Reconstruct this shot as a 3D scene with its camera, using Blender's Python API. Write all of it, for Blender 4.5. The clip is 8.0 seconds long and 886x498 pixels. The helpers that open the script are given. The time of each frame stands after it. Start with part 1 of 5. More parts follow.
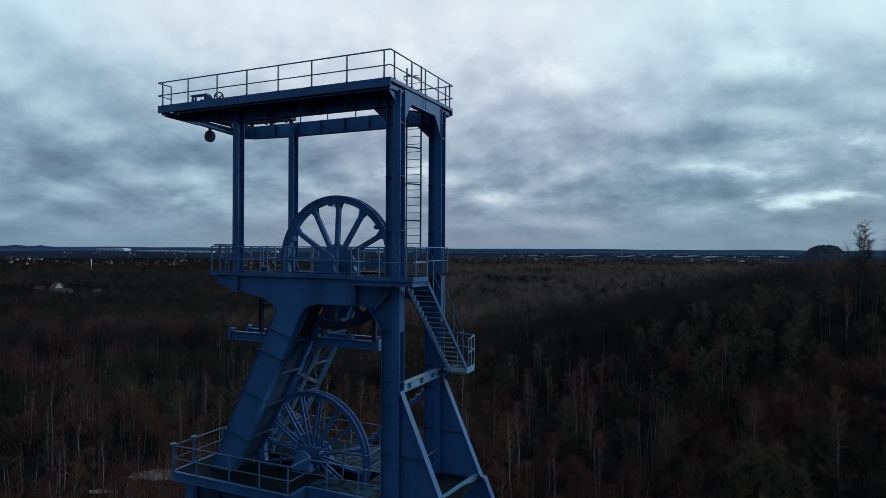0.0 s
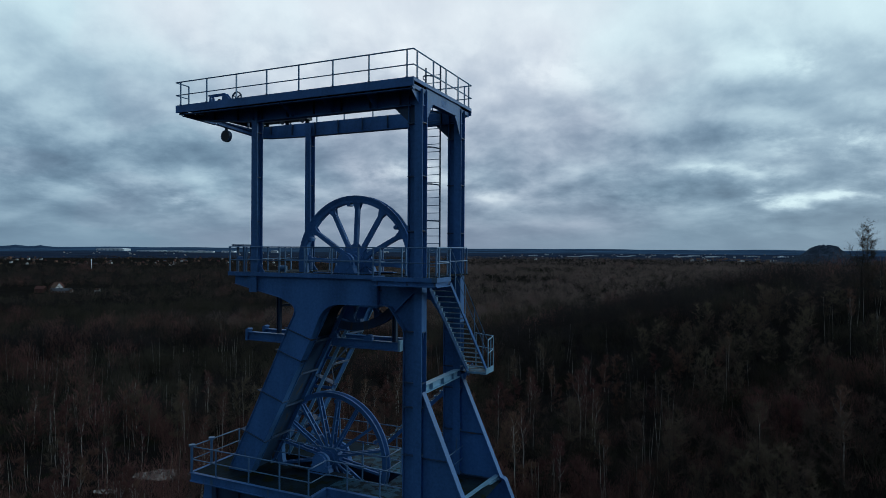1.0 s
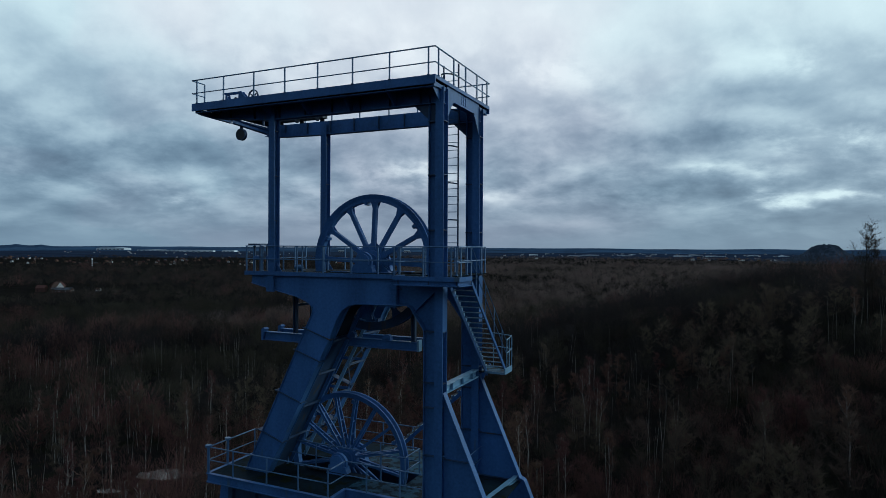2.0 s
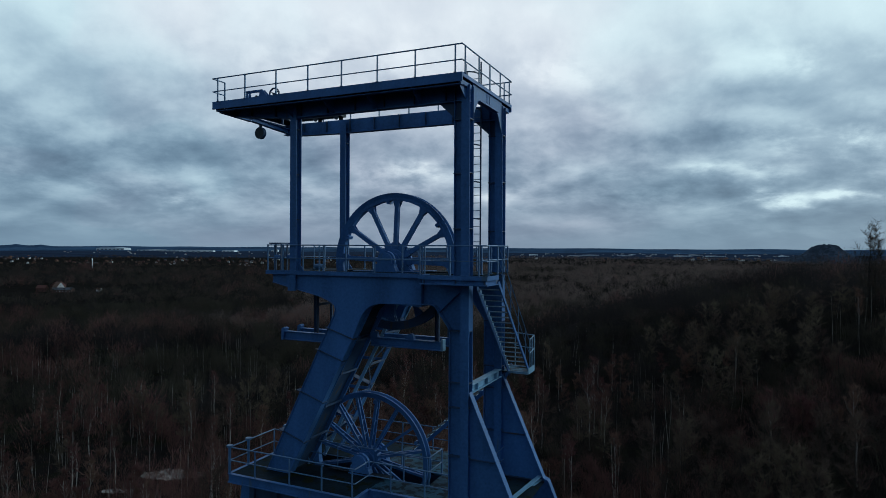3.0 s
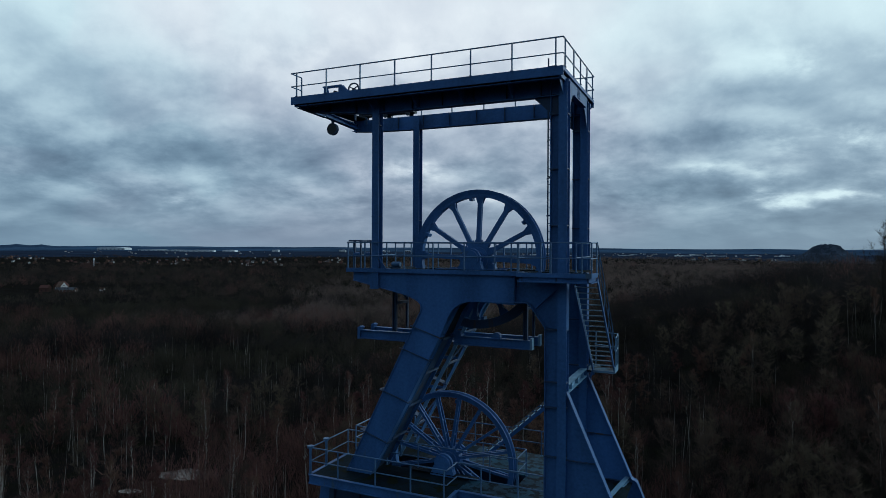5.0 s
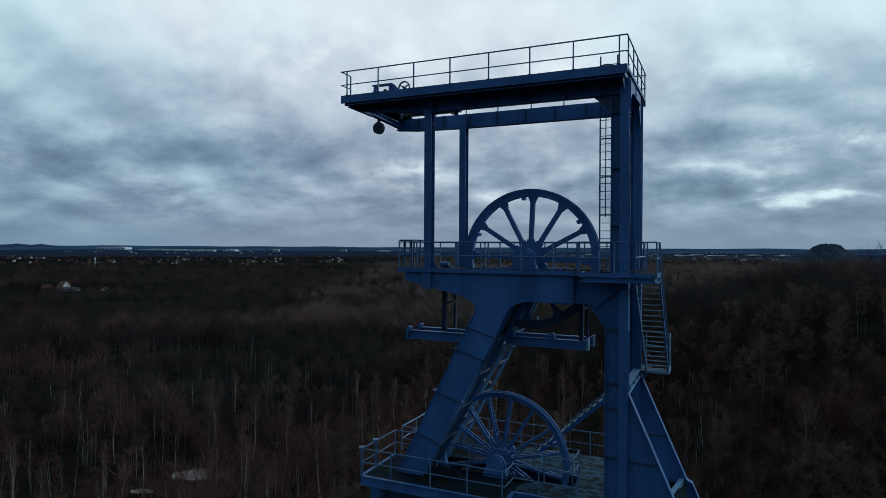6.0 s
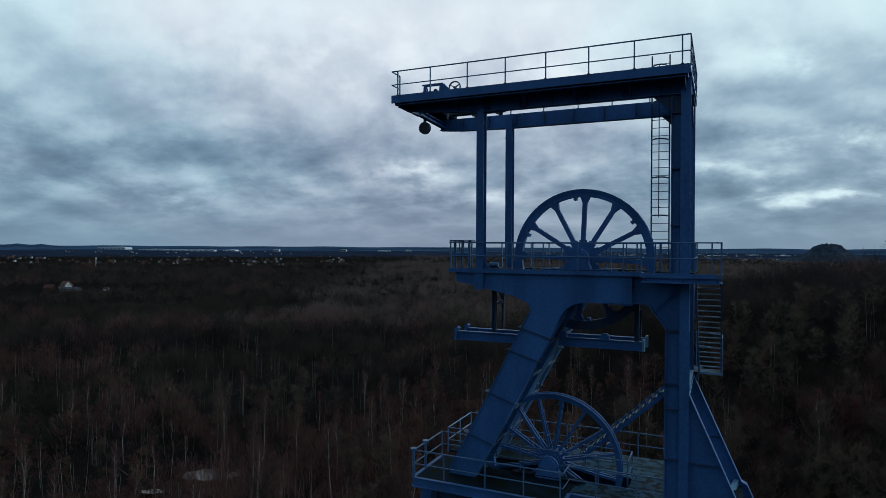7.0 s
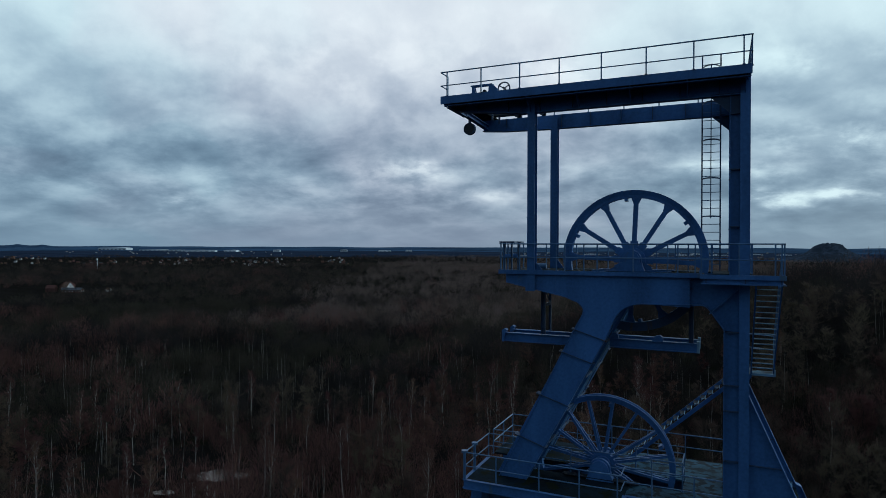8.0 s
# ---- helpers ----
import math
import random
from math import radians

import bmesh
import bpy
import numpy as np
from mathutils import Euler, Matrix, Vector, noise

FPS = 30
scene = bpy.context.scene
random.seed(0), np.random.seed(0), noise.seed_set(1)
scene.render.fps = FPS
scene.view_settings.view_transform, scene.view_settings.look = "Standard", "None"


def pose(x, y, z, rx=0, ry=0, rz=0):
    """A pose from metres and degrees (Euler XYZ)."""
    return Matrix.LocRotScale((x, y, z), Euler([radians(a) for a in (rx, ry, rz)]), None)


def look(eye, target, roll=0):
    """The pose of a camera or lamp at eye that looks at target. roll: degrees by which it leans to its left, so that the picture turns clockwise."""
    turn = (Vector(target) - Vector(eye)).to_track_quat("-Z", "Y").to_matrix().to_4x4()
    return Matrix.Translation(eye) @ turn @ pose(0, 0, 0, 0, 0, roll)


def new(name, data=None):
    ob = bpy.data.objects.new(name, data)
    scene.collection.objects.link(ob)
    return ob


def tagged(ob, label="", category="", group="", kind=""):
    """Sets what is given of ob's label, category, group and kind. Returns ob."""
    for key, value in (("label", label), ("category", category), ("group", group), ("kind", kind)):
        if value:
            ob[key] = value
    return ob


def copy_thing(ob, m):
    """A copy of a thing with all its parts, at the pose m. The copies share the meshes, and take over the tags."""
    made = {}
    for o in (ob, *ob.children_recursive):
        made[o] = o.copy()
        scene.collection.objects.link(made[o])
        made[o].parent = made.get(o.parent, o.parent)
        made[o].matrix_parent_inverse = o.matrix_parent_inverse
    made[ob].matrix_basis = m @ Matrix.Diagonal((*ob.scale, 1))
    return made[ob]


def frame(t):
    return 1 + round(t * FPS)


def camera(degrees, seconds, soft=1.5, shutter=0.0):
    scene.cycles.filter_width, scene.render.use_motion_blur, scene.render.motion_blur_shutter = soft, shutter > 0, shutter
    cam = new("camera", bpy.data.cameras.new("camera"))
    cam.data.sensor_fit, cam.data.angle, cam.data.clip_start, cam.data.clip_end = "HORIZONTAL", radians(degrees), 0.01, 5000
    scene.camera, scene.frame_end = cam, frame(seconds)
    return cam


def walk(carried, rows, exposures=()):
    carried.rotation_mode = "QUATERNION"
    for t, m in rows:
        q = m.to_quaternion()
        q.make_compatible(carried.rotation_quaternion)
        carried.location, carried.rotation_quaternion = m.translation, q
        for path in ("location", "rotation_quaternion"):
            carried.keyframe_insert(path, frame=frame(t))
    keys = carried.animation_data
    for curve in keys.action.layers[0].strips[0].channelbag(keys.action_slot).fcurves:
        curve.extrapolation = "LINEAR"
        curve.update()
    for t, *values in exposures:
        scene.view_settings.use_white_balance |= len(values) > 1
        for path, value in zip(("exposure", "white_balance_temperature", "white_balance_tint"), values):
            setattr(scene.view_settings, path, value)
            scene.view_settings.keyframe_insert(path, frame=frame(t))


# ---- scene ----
cam = camera(71.6, 8.0, 0.6)
PATH = [
    (0, (11.508, -20.419, 50.487), (10.68, -18.598, 50.482), 0.3),
    (0.5, (11.067, -20.565, 50.483), (10.24, -18.744, 50.478), 0.3),
    (1, (10.654, -20.689, 50.497), (9.827, -18.868, 50.492), 0.3),
    (1.5, (10.232, -20.765, 50.496), (9.404, -18.944, 50.489), 0.3),
    (3, (8.846, -21.124, 50.434), (8.019, -19.303, 50.427), 0.3),
    (3.5, (8.119, -21.333, 50.404), (7.291, -19.513, 50.397), 0.3),
    (4, (7.304, -21.583, 50.347), (6.477, -19.762, 50.34), 0.3),
    (4.5, (6.352, -21.905, 50.315), (5.525, -20.084, 50.308), 0.3),
    (6, (3.167, -23.033, 50.301), (2.34, -21.212, 50.292), 0.3),
    (6.5, (2.098, -23.444, 50.289), (1.27, -21.623, 50.281), 0.3),
    (7, (1.063, -23.863, 50.31), (0.236, -22.041, 50.301), 0.3),
    (7.5, (0.042, -24.293, 50.345), (-0.785, -22.472, 50.336), 0.2),
    (8, (-0.971, -24.667, 50.364), (-1.798, -22.846, 50.355), 0.2),
]
walk(cam, [(t, look(eye, target, roll)) for t, eye, target, roll in PATH])

# ---- world, sun, exposure ----
YAW = radians(24.4)
FWD = Vector((-math.sin(YAW), math.cos(YAW), 0))
RIGHT = Vector((math.cos(YAW), math.sin(YAW), 0))


def spot(lateral, ahead, z=0.0):
    """A place given by metres to the right of and ahead of the middle of the flight line."""
    p = Vector((5.0, -22.0, 0)) + RIGHT * lateral + FWD * ahead
    return Vector((p.x, p.y, z))


def sky_dir(u, v):
    return (FWD + RIGHT * u + Vector((0, 0, v))).normalized()


world = bpy.data.worlds.new("overcast_sky")
scene.world = world
world.use_nodes = True
wt = world.node_tree
wt.nodes.clear()


def wn(kind, **values):
    n = wt.nodes.new(kind)
    for k, v in values.items():
        n.inputs[k].default_value = v
    return n


def wmath(op, a, b=0.0, c=0.0):
    n = wt.nodes.new("ShaderNodeMath")
    n.operation = op
    for i, v in enumerate((a, b, c)):
        if isinstance(v, (int, float)):
            n.inputs[i].default_value = v
        else:
            wt.links.new(v, n.inputs[i])
    return n.outputs[0]


def wramp(fac, stops):
    n = wt.nodes.new("ShaderNodeValToRGB")
    n.color_ramp.interpolation = "B_SPLINE"
    while len(n.color_ramp.elements) < len(stops):
        n.color_ramp.elements.new(0.5)
    for e, (p, c) in zip(n.color_ramp.elements, stops):
        e.position, e.color = p, (*c, 1)
    wt.links.new(fac, n.inputs[0])
    return n.outputs[0]


SUN_DIR = sky_dir(2.3, 0.9)
coord = wt.nodes.new("ShaderNodeTexCoord").outputs["Generated"]
sep = wt.nodes.new("ShaderNodeSeparateXYZ")
wt.links.new(coord, sep.inputs[0])
dz = wmath("MAXIMUM", sep.outputs[2], 0.0)


def along(axis):
    n = wt.nodes.new("ShaderNodeVectorMath")
    n.operation = "DOT_PRODUCT"
    wt.links.new(coord, n.inputs[0])
    n.inputs[1].default_value = axis
    return n.outputs["Value"]


def pack(x, y):
    n = wt.nodes.new("ShaderNodeCombineXYZ")
    wt.links.new(x, n.inputs[0])
    wt.links.new(y, n.inputs[1])
    return n.outputs[0]


d_right, d_ahead = along(RIGHT), along(FWD)
# cloud cover seen in perspective: cells flatten towards the horizon
near_by = wmath("ADD", dz, 0.15)
plane = pack(wmath("MULTIPLY", wmath("ARCTAN2", d_right, d_ahead), 3.7), wmath("MULTIPLY", wmath("LOGARITHM", near_by, math.e), 2.1))


def cloud_noise(scale, detail, rough, offset, distort=0.0):
    m = wt.nodes.new("ShaderNodeMapping")
    m.inputs["Location"].default_value = offset
    wt.links.new(plane, m.inputs[0])
    n = wt.nodes.new("ShaderNodeTexNoise")
    n.inputs["Scale"].default_value, n.inputs["Detail"].default_value = scale, detail
    n.inputs["Roughness"].default_value, n.inputs["Distortion"].default_value = rough, distort
    wt.links.new(m.outputs[0], n.inputs[0])
    return n.outputs[0]


def blob(x, y, rx, ry, gain):
    """A soft lighter or darker bank of cloud: tangents to the right and up, and its half sizes."""
    sub = wt.nodes.new("ShaderNodeVectorMath")
    sub.operation = "SUBTRACT"
    wt.links.new(ragged, sub.inputs[0])
    sub.inputs[1].default_value = (x, y, 0)
    mul = wt.nodes.new("ShaderNodeVectorMath")
    mul.operation = "MULTIPLY"
    wt.links.new(sub.outputs[0], mul.inputs[0])
    mul.inputs[1].default_value = (1 / rx, 1 / ry, 0)
    dot = wt.nodes.new("ShaderNodeVectorMath")
    dot.operation = "DOT_PRODUCT"
    wt.links.new(mul.outputs[0], dot.inputs[0])
    wt.links.new(mul.outputs[0], dot.inputs[1])
    return wmath("MULTIPLY", wmath("EXPONENT", wmath("MULTIPLY", dot.outputs["Value"], -1.0)), gain)


def grey(fac, stops):
    return wramp(fac, [(p, (c, c, c)) for p, c in stops])


# tone of the cover by height: dull at the horizon, thin and pale above, thick overhead
height = grey(dz, ((0.0, 0.585), (0.03, 0.60), (0.08, 0.645), (0.125, 0.66), (0.165, 0.68), (0.225, 0.775), (0.29, 0.875), (0.36, 0.98), (0.46, 0.84), (0.60, 0.74), (1.0, 0.74)))
ahead_light = wmath("MINIMUM", wmath("MULTIPLY", wmath("SUBTRACT", along(sky_dir(0.35, 0.0)), 0.6), 0.22), 0.0)
# heaped cells, lit from above: pale tops over dull bases
HEAP = (2.4, 8.0, 0.57)
heaps = cloud_noise(*HEAP, (2.3, 0.7, 0.0), 0.15)
above = cloud_noise(*HEAP, (2.36, 0.92, 0.0), 0.15)
banks = cloud_noise(0.9, 4.0, 0.5, (5.1, 3.7, 0.0))
cells = wt.nodes.new("ShaderNodeMapRange")
cells.interpolation_type = "SMOOTHSTEP"
cells.inputs["From Min"].default_value, cells.inputs["From Max"].default_value = 0.38, 0.62
wt.links.new(heaps, cells.inputs[0])
veil = wmath("MINIMUM", wmath("ADD", wmath("MULTIPLY", dz, 12.0), 0.12), wmath("MAXIMUM", wmath("SUBTRACT", 1.25, wmath("MULTIPLY", dz, 2.5)), 0.32))
tone = wmath("ADD", height, ahead_light)
tone = wmath("ADD", tone, wmath("MULTIPLY", wmath("SUBTRACT", banks, 0.5), 0.11))
tone = wmath("ADD", tone, wmath("MULTIPLY", veil, wmath("ADD", wmath("MULTIPLY", wmath("SUBTRACT", cells.outputs[0], 0.5), 0.05), wmath("MULTIPLY", wmath("SUBTRACT", heaps, above), 0.40))))
# banks of cloud ahead, with ragged outlines
ahead_safe = wmath("MAXIMUM", d_ahead, 0.15)
flat = pack(wmath("DIVIDE", d_right, ahead_safe), wmath("DIVIDE", dz, ahead_safe))
tear = wt.nodes.new("ShaderNodeTexNoise")
tear.inputs["Scale"].default_value, tear.inputs["Detail"].default_value, tear.inputs["Roughness"].default_value = 8.0, 8.0, 0.60
stretch = wt.nodes.new("ShaderNodeMapping")
stretch.inputs["Scale"].default_value = (1.0, 2.4, 1.0)
wt.links.new(flat, stretch.inputs[0])
wt.links.new(stretch.outputs[0], tear.inputs[0])
shift = wt.nodes.new("ShaderNodeVectorMath")
shift.operation = "MULTIPLY_ADD"
wt.links.new(tear.outputs["Color"], shift.inputs[0])
shift.inputs[1].default_value = (0.18, 0.06, 0)
wt.links.new(flat, shift.inputs[2])
centre = wt.nodes.new("ShaderNodeVectorMath")
centre.operation = "SUBTRACT"
wt.links.new(shift.outputs[0], centre.inputs[0])
centre.inputs[1].default_value = (0.09, 0.03, 0)
ragged = centre.outputs[0]
BANKS = (
    (-0.51, 0.154, 0.13, 0.028, -0.085), (-0.30, 0.167, 0.05, 0.03, -0.05), (-0.21, 0.121, 0.10, 0.022, -0.06), (-0.68, 0.117, 0.06, 0.03, -0.07),
    (-0.43, 0.075, 0.05, 0.014, 0.10), (-0.05, 0.119, 0.05, 0.02, 0.14), (-0.04, 0.075, 0.07, 0.014, -0.06), (-0.37, 0.317, 0.04, 0.018, -0.06),
    (0.19, 0.282, 0.06, 0.02, 0.08), (0.48, 0.25, 0.11, 0.022, -0.07), (0.61, 0.305, 0.12, 0.02, 0.09), (0.42, 0.185, 0.09, 0.02, -0.07),
    (0.475, 0.128, 0.09, 0.01, 0.10), (0.62, 0.178, 0.10, 0.02, 0.15), (0.535, 0.080, 0.035, 0.016, 0.20), (0.65, 0.091, 0.07, 0.009, 0.20),
    (0.32, 0.075, 0.08, 0.018, -0.08), (0.06, 0.085, 0.04, 0.012, 0.06), (-0.15, 0.31, 0.2, 0.04, 0.03),
)
# the cells break up the pale gaps
broken = wmath("ADD", wmath("MULTIPLY", cells.outputs[0], 1.3), 0.4)
for bank in BANKS:
    bright = blob(*bank[:4], bank[4] * 1.1)
    tone = wmath("ADD", tone, wmath("MULTIPLY", bright, broken) if bank[4] > 0 else bright)
cloud = wramp(tone, ((0.30, (0.045, 0.075, 0.12)), (0.48, (0.145, 0.20, 0.285)), (0.60, (0.245, 0.32, 0.425)), (0.72, (0.42, 0.495, 0.60)), (0.84, (0.62, 0.69, 0.775)), (0.96, (0.86, 0.92, 0.965))))
sky = wt.nodes.new("ShaderNodeTexSky")
sky.sky_type, sky.sun_disc = "NISHITA", False
sky.sun_elevation, sky.sun_rotation = math.asin(SUN_DIR.z), math.atan2(SUN_DIR.x, SUN_DIR.y)
bg_sky = wn("ShaderNodeBackground", Strength=0.05)
wt.links.new(sky.outputs[0], bg_sky.inputs[0])
bg_cloud = wn("ShaderNodeBackground", Strength=1.0)
hue = wramp(wmath("ADD", wmath("MULTIPLY", d_right, 0.5), wmath("MULTIPLY", cloud_noise(0.9, 2.0, 0.5, (1.0, 9.0, 0.0)), 0.5)), ((0.02, (0.79, 0.97, 1.10)), (0.17, (0.955, 0.968, 1.06)), (0.30, (0.945, 0.978, 1.06)), (0.48, (0.79, 0.98, 1.08))))
tinted = wt.nodes.new("ShaderNodeVectorMath")
tinted.operation = "MULTIPLY"
wt.links.new(cloud, tinted.inputs[0])
wt.links.new(hue, tinted.inputs[1])
wt.links.new(tinted.outputs[0], bg_cloud.inputs[0])
both = wt.nodes.new("ShaderNodeMixShader")
both.inputs[0].default_value = 0.95
wt.links.new(bg_sky.outputs[0], both.inputs[1])
wt.links.new(bg_cloud.outputs[0], both.inputs[2])
out = wt.nodes.new("ShaderNodeOutputWorld")
wt.links.new(both.outputs[0], out.inputs[0])

sun_data = bpy.data.lights.new("sun", "SUN")
sun_data.energy, sun_data.angle, sun_data.color = 1.05, radians(25), (0.70, 0.93, 1.0)
sun = new("sun", sun_data)
sun.matrix_world = look(SUN_DIR * 200, (0, 0, 0))
scene.view_settings.exposure = 0.0


# ---- materials ----
def material(name, base, rough=0.6, metal=0.0, vary=0.25, scale=1.5, fine_scale=18.0, bump=0.15, tint=None, tint_at=0.62, spec=0.5, per_object=0.0, streak=False, island=0.0, sheer=0.0):
    m = bpy.data.materials.new(name)
    m.use_nodes = True
    nt = m.node_tree
    bsdf = nt.nodes["Principled BSDF"]
    bsdf.inputs["Roughness"].default_value, bsdf.inputs["Metallic"].default_value = rough, metal
    bsdf.inputs["Specular IOR Level"].default_value = spec
    tc = nt.nodes.new("ShaderNodeNewGeometry").outputs["Position"]
    vec = tc
    if streak:
        mp = nt.nodes.new("ShaderNodeMapping")
        mp.inputs["Scale"].default_value = (1, 1, 0.18)
        nt.links.new(tc, mp.inputs[0])
        vec = mp.outputs[0]

    def tex(sc, det, v):
        n = nt.nodes.new("ShaderNodeTexNoise")
        n.inputs["Scale"].default_value, n.inputs["Detail"].default_value = sc, det
        nt.links.new(v, n.inputs[0])
        return n.outputs[0]

    def mth(op, a, b):
        n = nt.nodes.new("ShaderNodeMath")
        n.operation = op
        for i, v in enumerate((a, b)):
            if isinstance(v, (int, float)):
                n.inputs[i].default_value = v
            else:
                nt.links.new(v, n.inputs[i])
        return n.outputs[0]

    coarse, grain = tex(scale, 5, vec), tex(fine_scale, 4, tc)
    f = mth("ADD", mth("MULTIPLY", coarse, 0.65), mth("MULTIPLY", grain, 0.35))
    ramp = nt.nodes.new("ShaderNodeValToRGB")
    lo = [c * (1 - vary) for c in base]
    hi = [min(1, c * (1 + vary)) for c in base]
    ramp.color_ramp.elements[0].position, ramp.color_ramp.elements[1].position = 0.34, 0.66
    ramp.color_ramp.elements[0].color, ramp.color_ramp.elements[1].color = (*lo, 1), (*hi, 1)
    nt.links.new(f, ramp.inputs[0])
    col = ramp.outputs[0]
    if tint:
        mask = nt.nodes.new("ShaderNodeMapRange")
        mask.inputs["From Min"].default_value, mask.inputs["From Max"].default_value = tint_at, tint_at + 0.07
        nt.links.new(tex(scale * 2.3, 8, vec), mask.inputs[0])
        mx = nt.nodes.new("ShaderNodeMix")
        mx.data_type = "RGBA"
        nt.links.new(mask.outputs[0], mx.inputs[0])
        nt.links.new(col, mx.inputs[6])
        mx.inputs[7].default_value = (*tint, 1)
        col = mx.outputs[2]
    if per_object or island:
        if per_object:
            rnd = nt.nodes.new("ShaderNodeObjectInfo").outputs["Random"]
        else:
            rnd = nt.nodes.new("ShaderNodeNewGeometry").outputs["Random Per Island"]
        hs = nt.nodes.new("ShaderNodeHueSaturation")
        amount = per_object or island
        nt.links.new(mth("ADD", mth("MULTIPLY", rnd, 2 * amount), 1 - amount), hs.inputs["Value"])
        nt.links.new(mth("ADD", mth("MULTIPLY", rnd, 0.05), 0.475), hs.inputs["Hue"])
        nt.links.new(col, hs.inputs["Color"])
        col = hs.outputs[0]
    nt.links.new(col, bsdf.inputs["Base Color"])
    nt.links.new(mth("ADD", mth("MULTIPLY", grain, 0.2), rough - 0.1), bsdf.inputs["Roughness"])
    if sheer:
        thin = nt.nodes.new("ShaderNodeBsdfTranslucent")
        nt.links.new(col, thin.inputs["Color"])
        blend = nt.nodes.new("ShaderNodeMixShader")
        blend.inputs[0].default_value = sheer
        nt.links.new(bsdf.outputs[0], blend.inputs[1])
        nt.links.new(thin.outputs[0], blend.inputs[2])
        nt.links.new(blend.outputs[0], nt.nodes["Material Output"].inputs["Surface"])
    if bump:
        b = nt.nodes.new("ShaderNodeBump")
        b.inputs["Strength"].default_value, b.inputs["Distance"].default_value = bump, 0.02
        nt.links.new(grain, b.inputs["Height"])
        nt.links.new(b.outputs[0], bsdf.inputs["Normal"])
    return m


PAINT = material("blue_steel_paint", (0.048, 0.142, 0.33), 0.5, 0.0, 0.3, 0.9, 9.0, 0.12, (0.07, 0.13, 0.20), 0.66, 0.18, streak=True)
# darker copy of the blue paint with rusty patches; shade put into its colour
PAINT_DARK = material("shaded_dirty_blue_paint", (0.020, 0.056, 0.12), 0.6, 0.0, 0.3, 1.2, 12.0, 0.2, (0.07, 0.06, 0.055), 0.6, streak=True)
RAILPAINT = material("railing_paint", (0.06, 0.155, 0.29), 0.5, 0.0, 0.2, 3.0, 30.0, 0.05)
GALV = material("pale_worn_steel", (0.16, 0.32, 0.46), 0.5, 0.0, 0.25, 2.0, 25.0, 0.1)
DECK = material("mossy_deck_plate", (0.008, 0.018, 0.027), 0.8, 0.0, 0.6, 0.8, 8.0, 0.3, (0.011, 0.014, 0.007), 0.56, 0.04)
WETDECK = material("pale_wet_deck", (0.025, 0.080, 0.122), 0.6, 0.0, 0.45, 1.1, 9.0, 0.2, (0.007, 0.018, 0.027), 0.48, 0.06)
# near-black steel, brown patches; shade of arch and wheel pit put into it
DARK_STEEL = material("shade_dark_steel", (0.010, 0.018, 0.030), 0.8, 0.0, 0.35, 1.5, 14.0, 0.15, (0.03, 0.022, 0.016), 0.64, 0.2)
RUBBER = material("dark_cast_steel", (0.03, 0.035, 0.045), 0.6, 0.0, 0.3, 3.0, 20.0, 0.1)


# ---- mesh helpers ----
def mesh_of(name, bm, mat, smooth=False):
    bmesh.ops.recalc_face_normals(bm, faces=bm.faces)
    me = bpy.data.meshes.new(name)
    bm.to_mesh(me)
    bm.free()
    me.materials.append(mat)
    if smooth:
        for p in me.polygons:
            p.use_smooth = True
    return me


BASES = {}


def thing(name, base, label, category, group="", kind=""):
    ob = new(name)
    ob.empty_display_size = 0.3
    ob.location = base
    BASES[ob.name] = Matrix.Translation(base)
    return tagged(ob, label, category, group, kind)


def under(ob, parent):
    ob.parent = parent
    ob.matrix_parent_inverse = BASES[parent.name].inverted() if parent.name in BASES else Matrix()
    return ob


def part(name, bm, mat, parent, label="", smooth=False):
    """One mesh in world coordinates, under a thing or a part."""
    ob = under(new(name, mesh_of(name, bm, mat, smooth)), parent)
    return tagged(ob, label)


def piece(name, me, m, parent, label=""):
    """A repeat that shares its mesh, at the world pose m; it has no children."""
    ob = under(new(name, me), parent)
    ob.matrix_basis = m
    return tagged(ob, label)


def box(bm, x0, y0, z0, x1, y1, z1):
    vs = [bm.verts.new((x, y, z)) for z in (z0, z1) for x, y in ((x0, y0), (x1, y0), (x1, y1), (x0, y1))]
    for f in ((0, 3, 2, 1), (4, 5, 6, 7), (0, 1, 5, 4), (1, 2, 6, 5), (2, 3, 7, 6), (3, 0, 4, 7)):
        bm.faces.new([vs[i] for i in f])
    return bm


def axes(p, q, up=(0, 0, 1)):
    d = (Vector(q) - Vector(p)).normalized()
    s = d.cross(Vector(up))
    if s.length < 1e-4:
        s = d.cross(Vector((0, 1, 0)))
    s.normalize()
    return d, s, s.cross(d)


def bar(bm, p, q, w, h, up=(0, 0, 1), shift=(0, 0)):
    """A rectangular bar from p to q, w wide, h high."""
    p, q = Vector(p), Vector(q)
    d, s, u = axes(p, q, up)
    o = s * shift[0] + u * shift[1]
    ring = [s * (a * w / 2) + u * (b * h / 2) + o for a, b in ((-1, -1), (1, -1), (1, 1), (-1, 1))]
    A = [bm.verts.new(p + r) for r in ring]
    B = [bm.verts.new(q + r) for r in ring]
    for i in range(4):
        bm.faces.new((A[i], A[(i + 1) % 4], B[(i + 1) % 4], B[i]))
    bm.faces.new(A[::-1])
    bm.faces.new(B)
    return bm


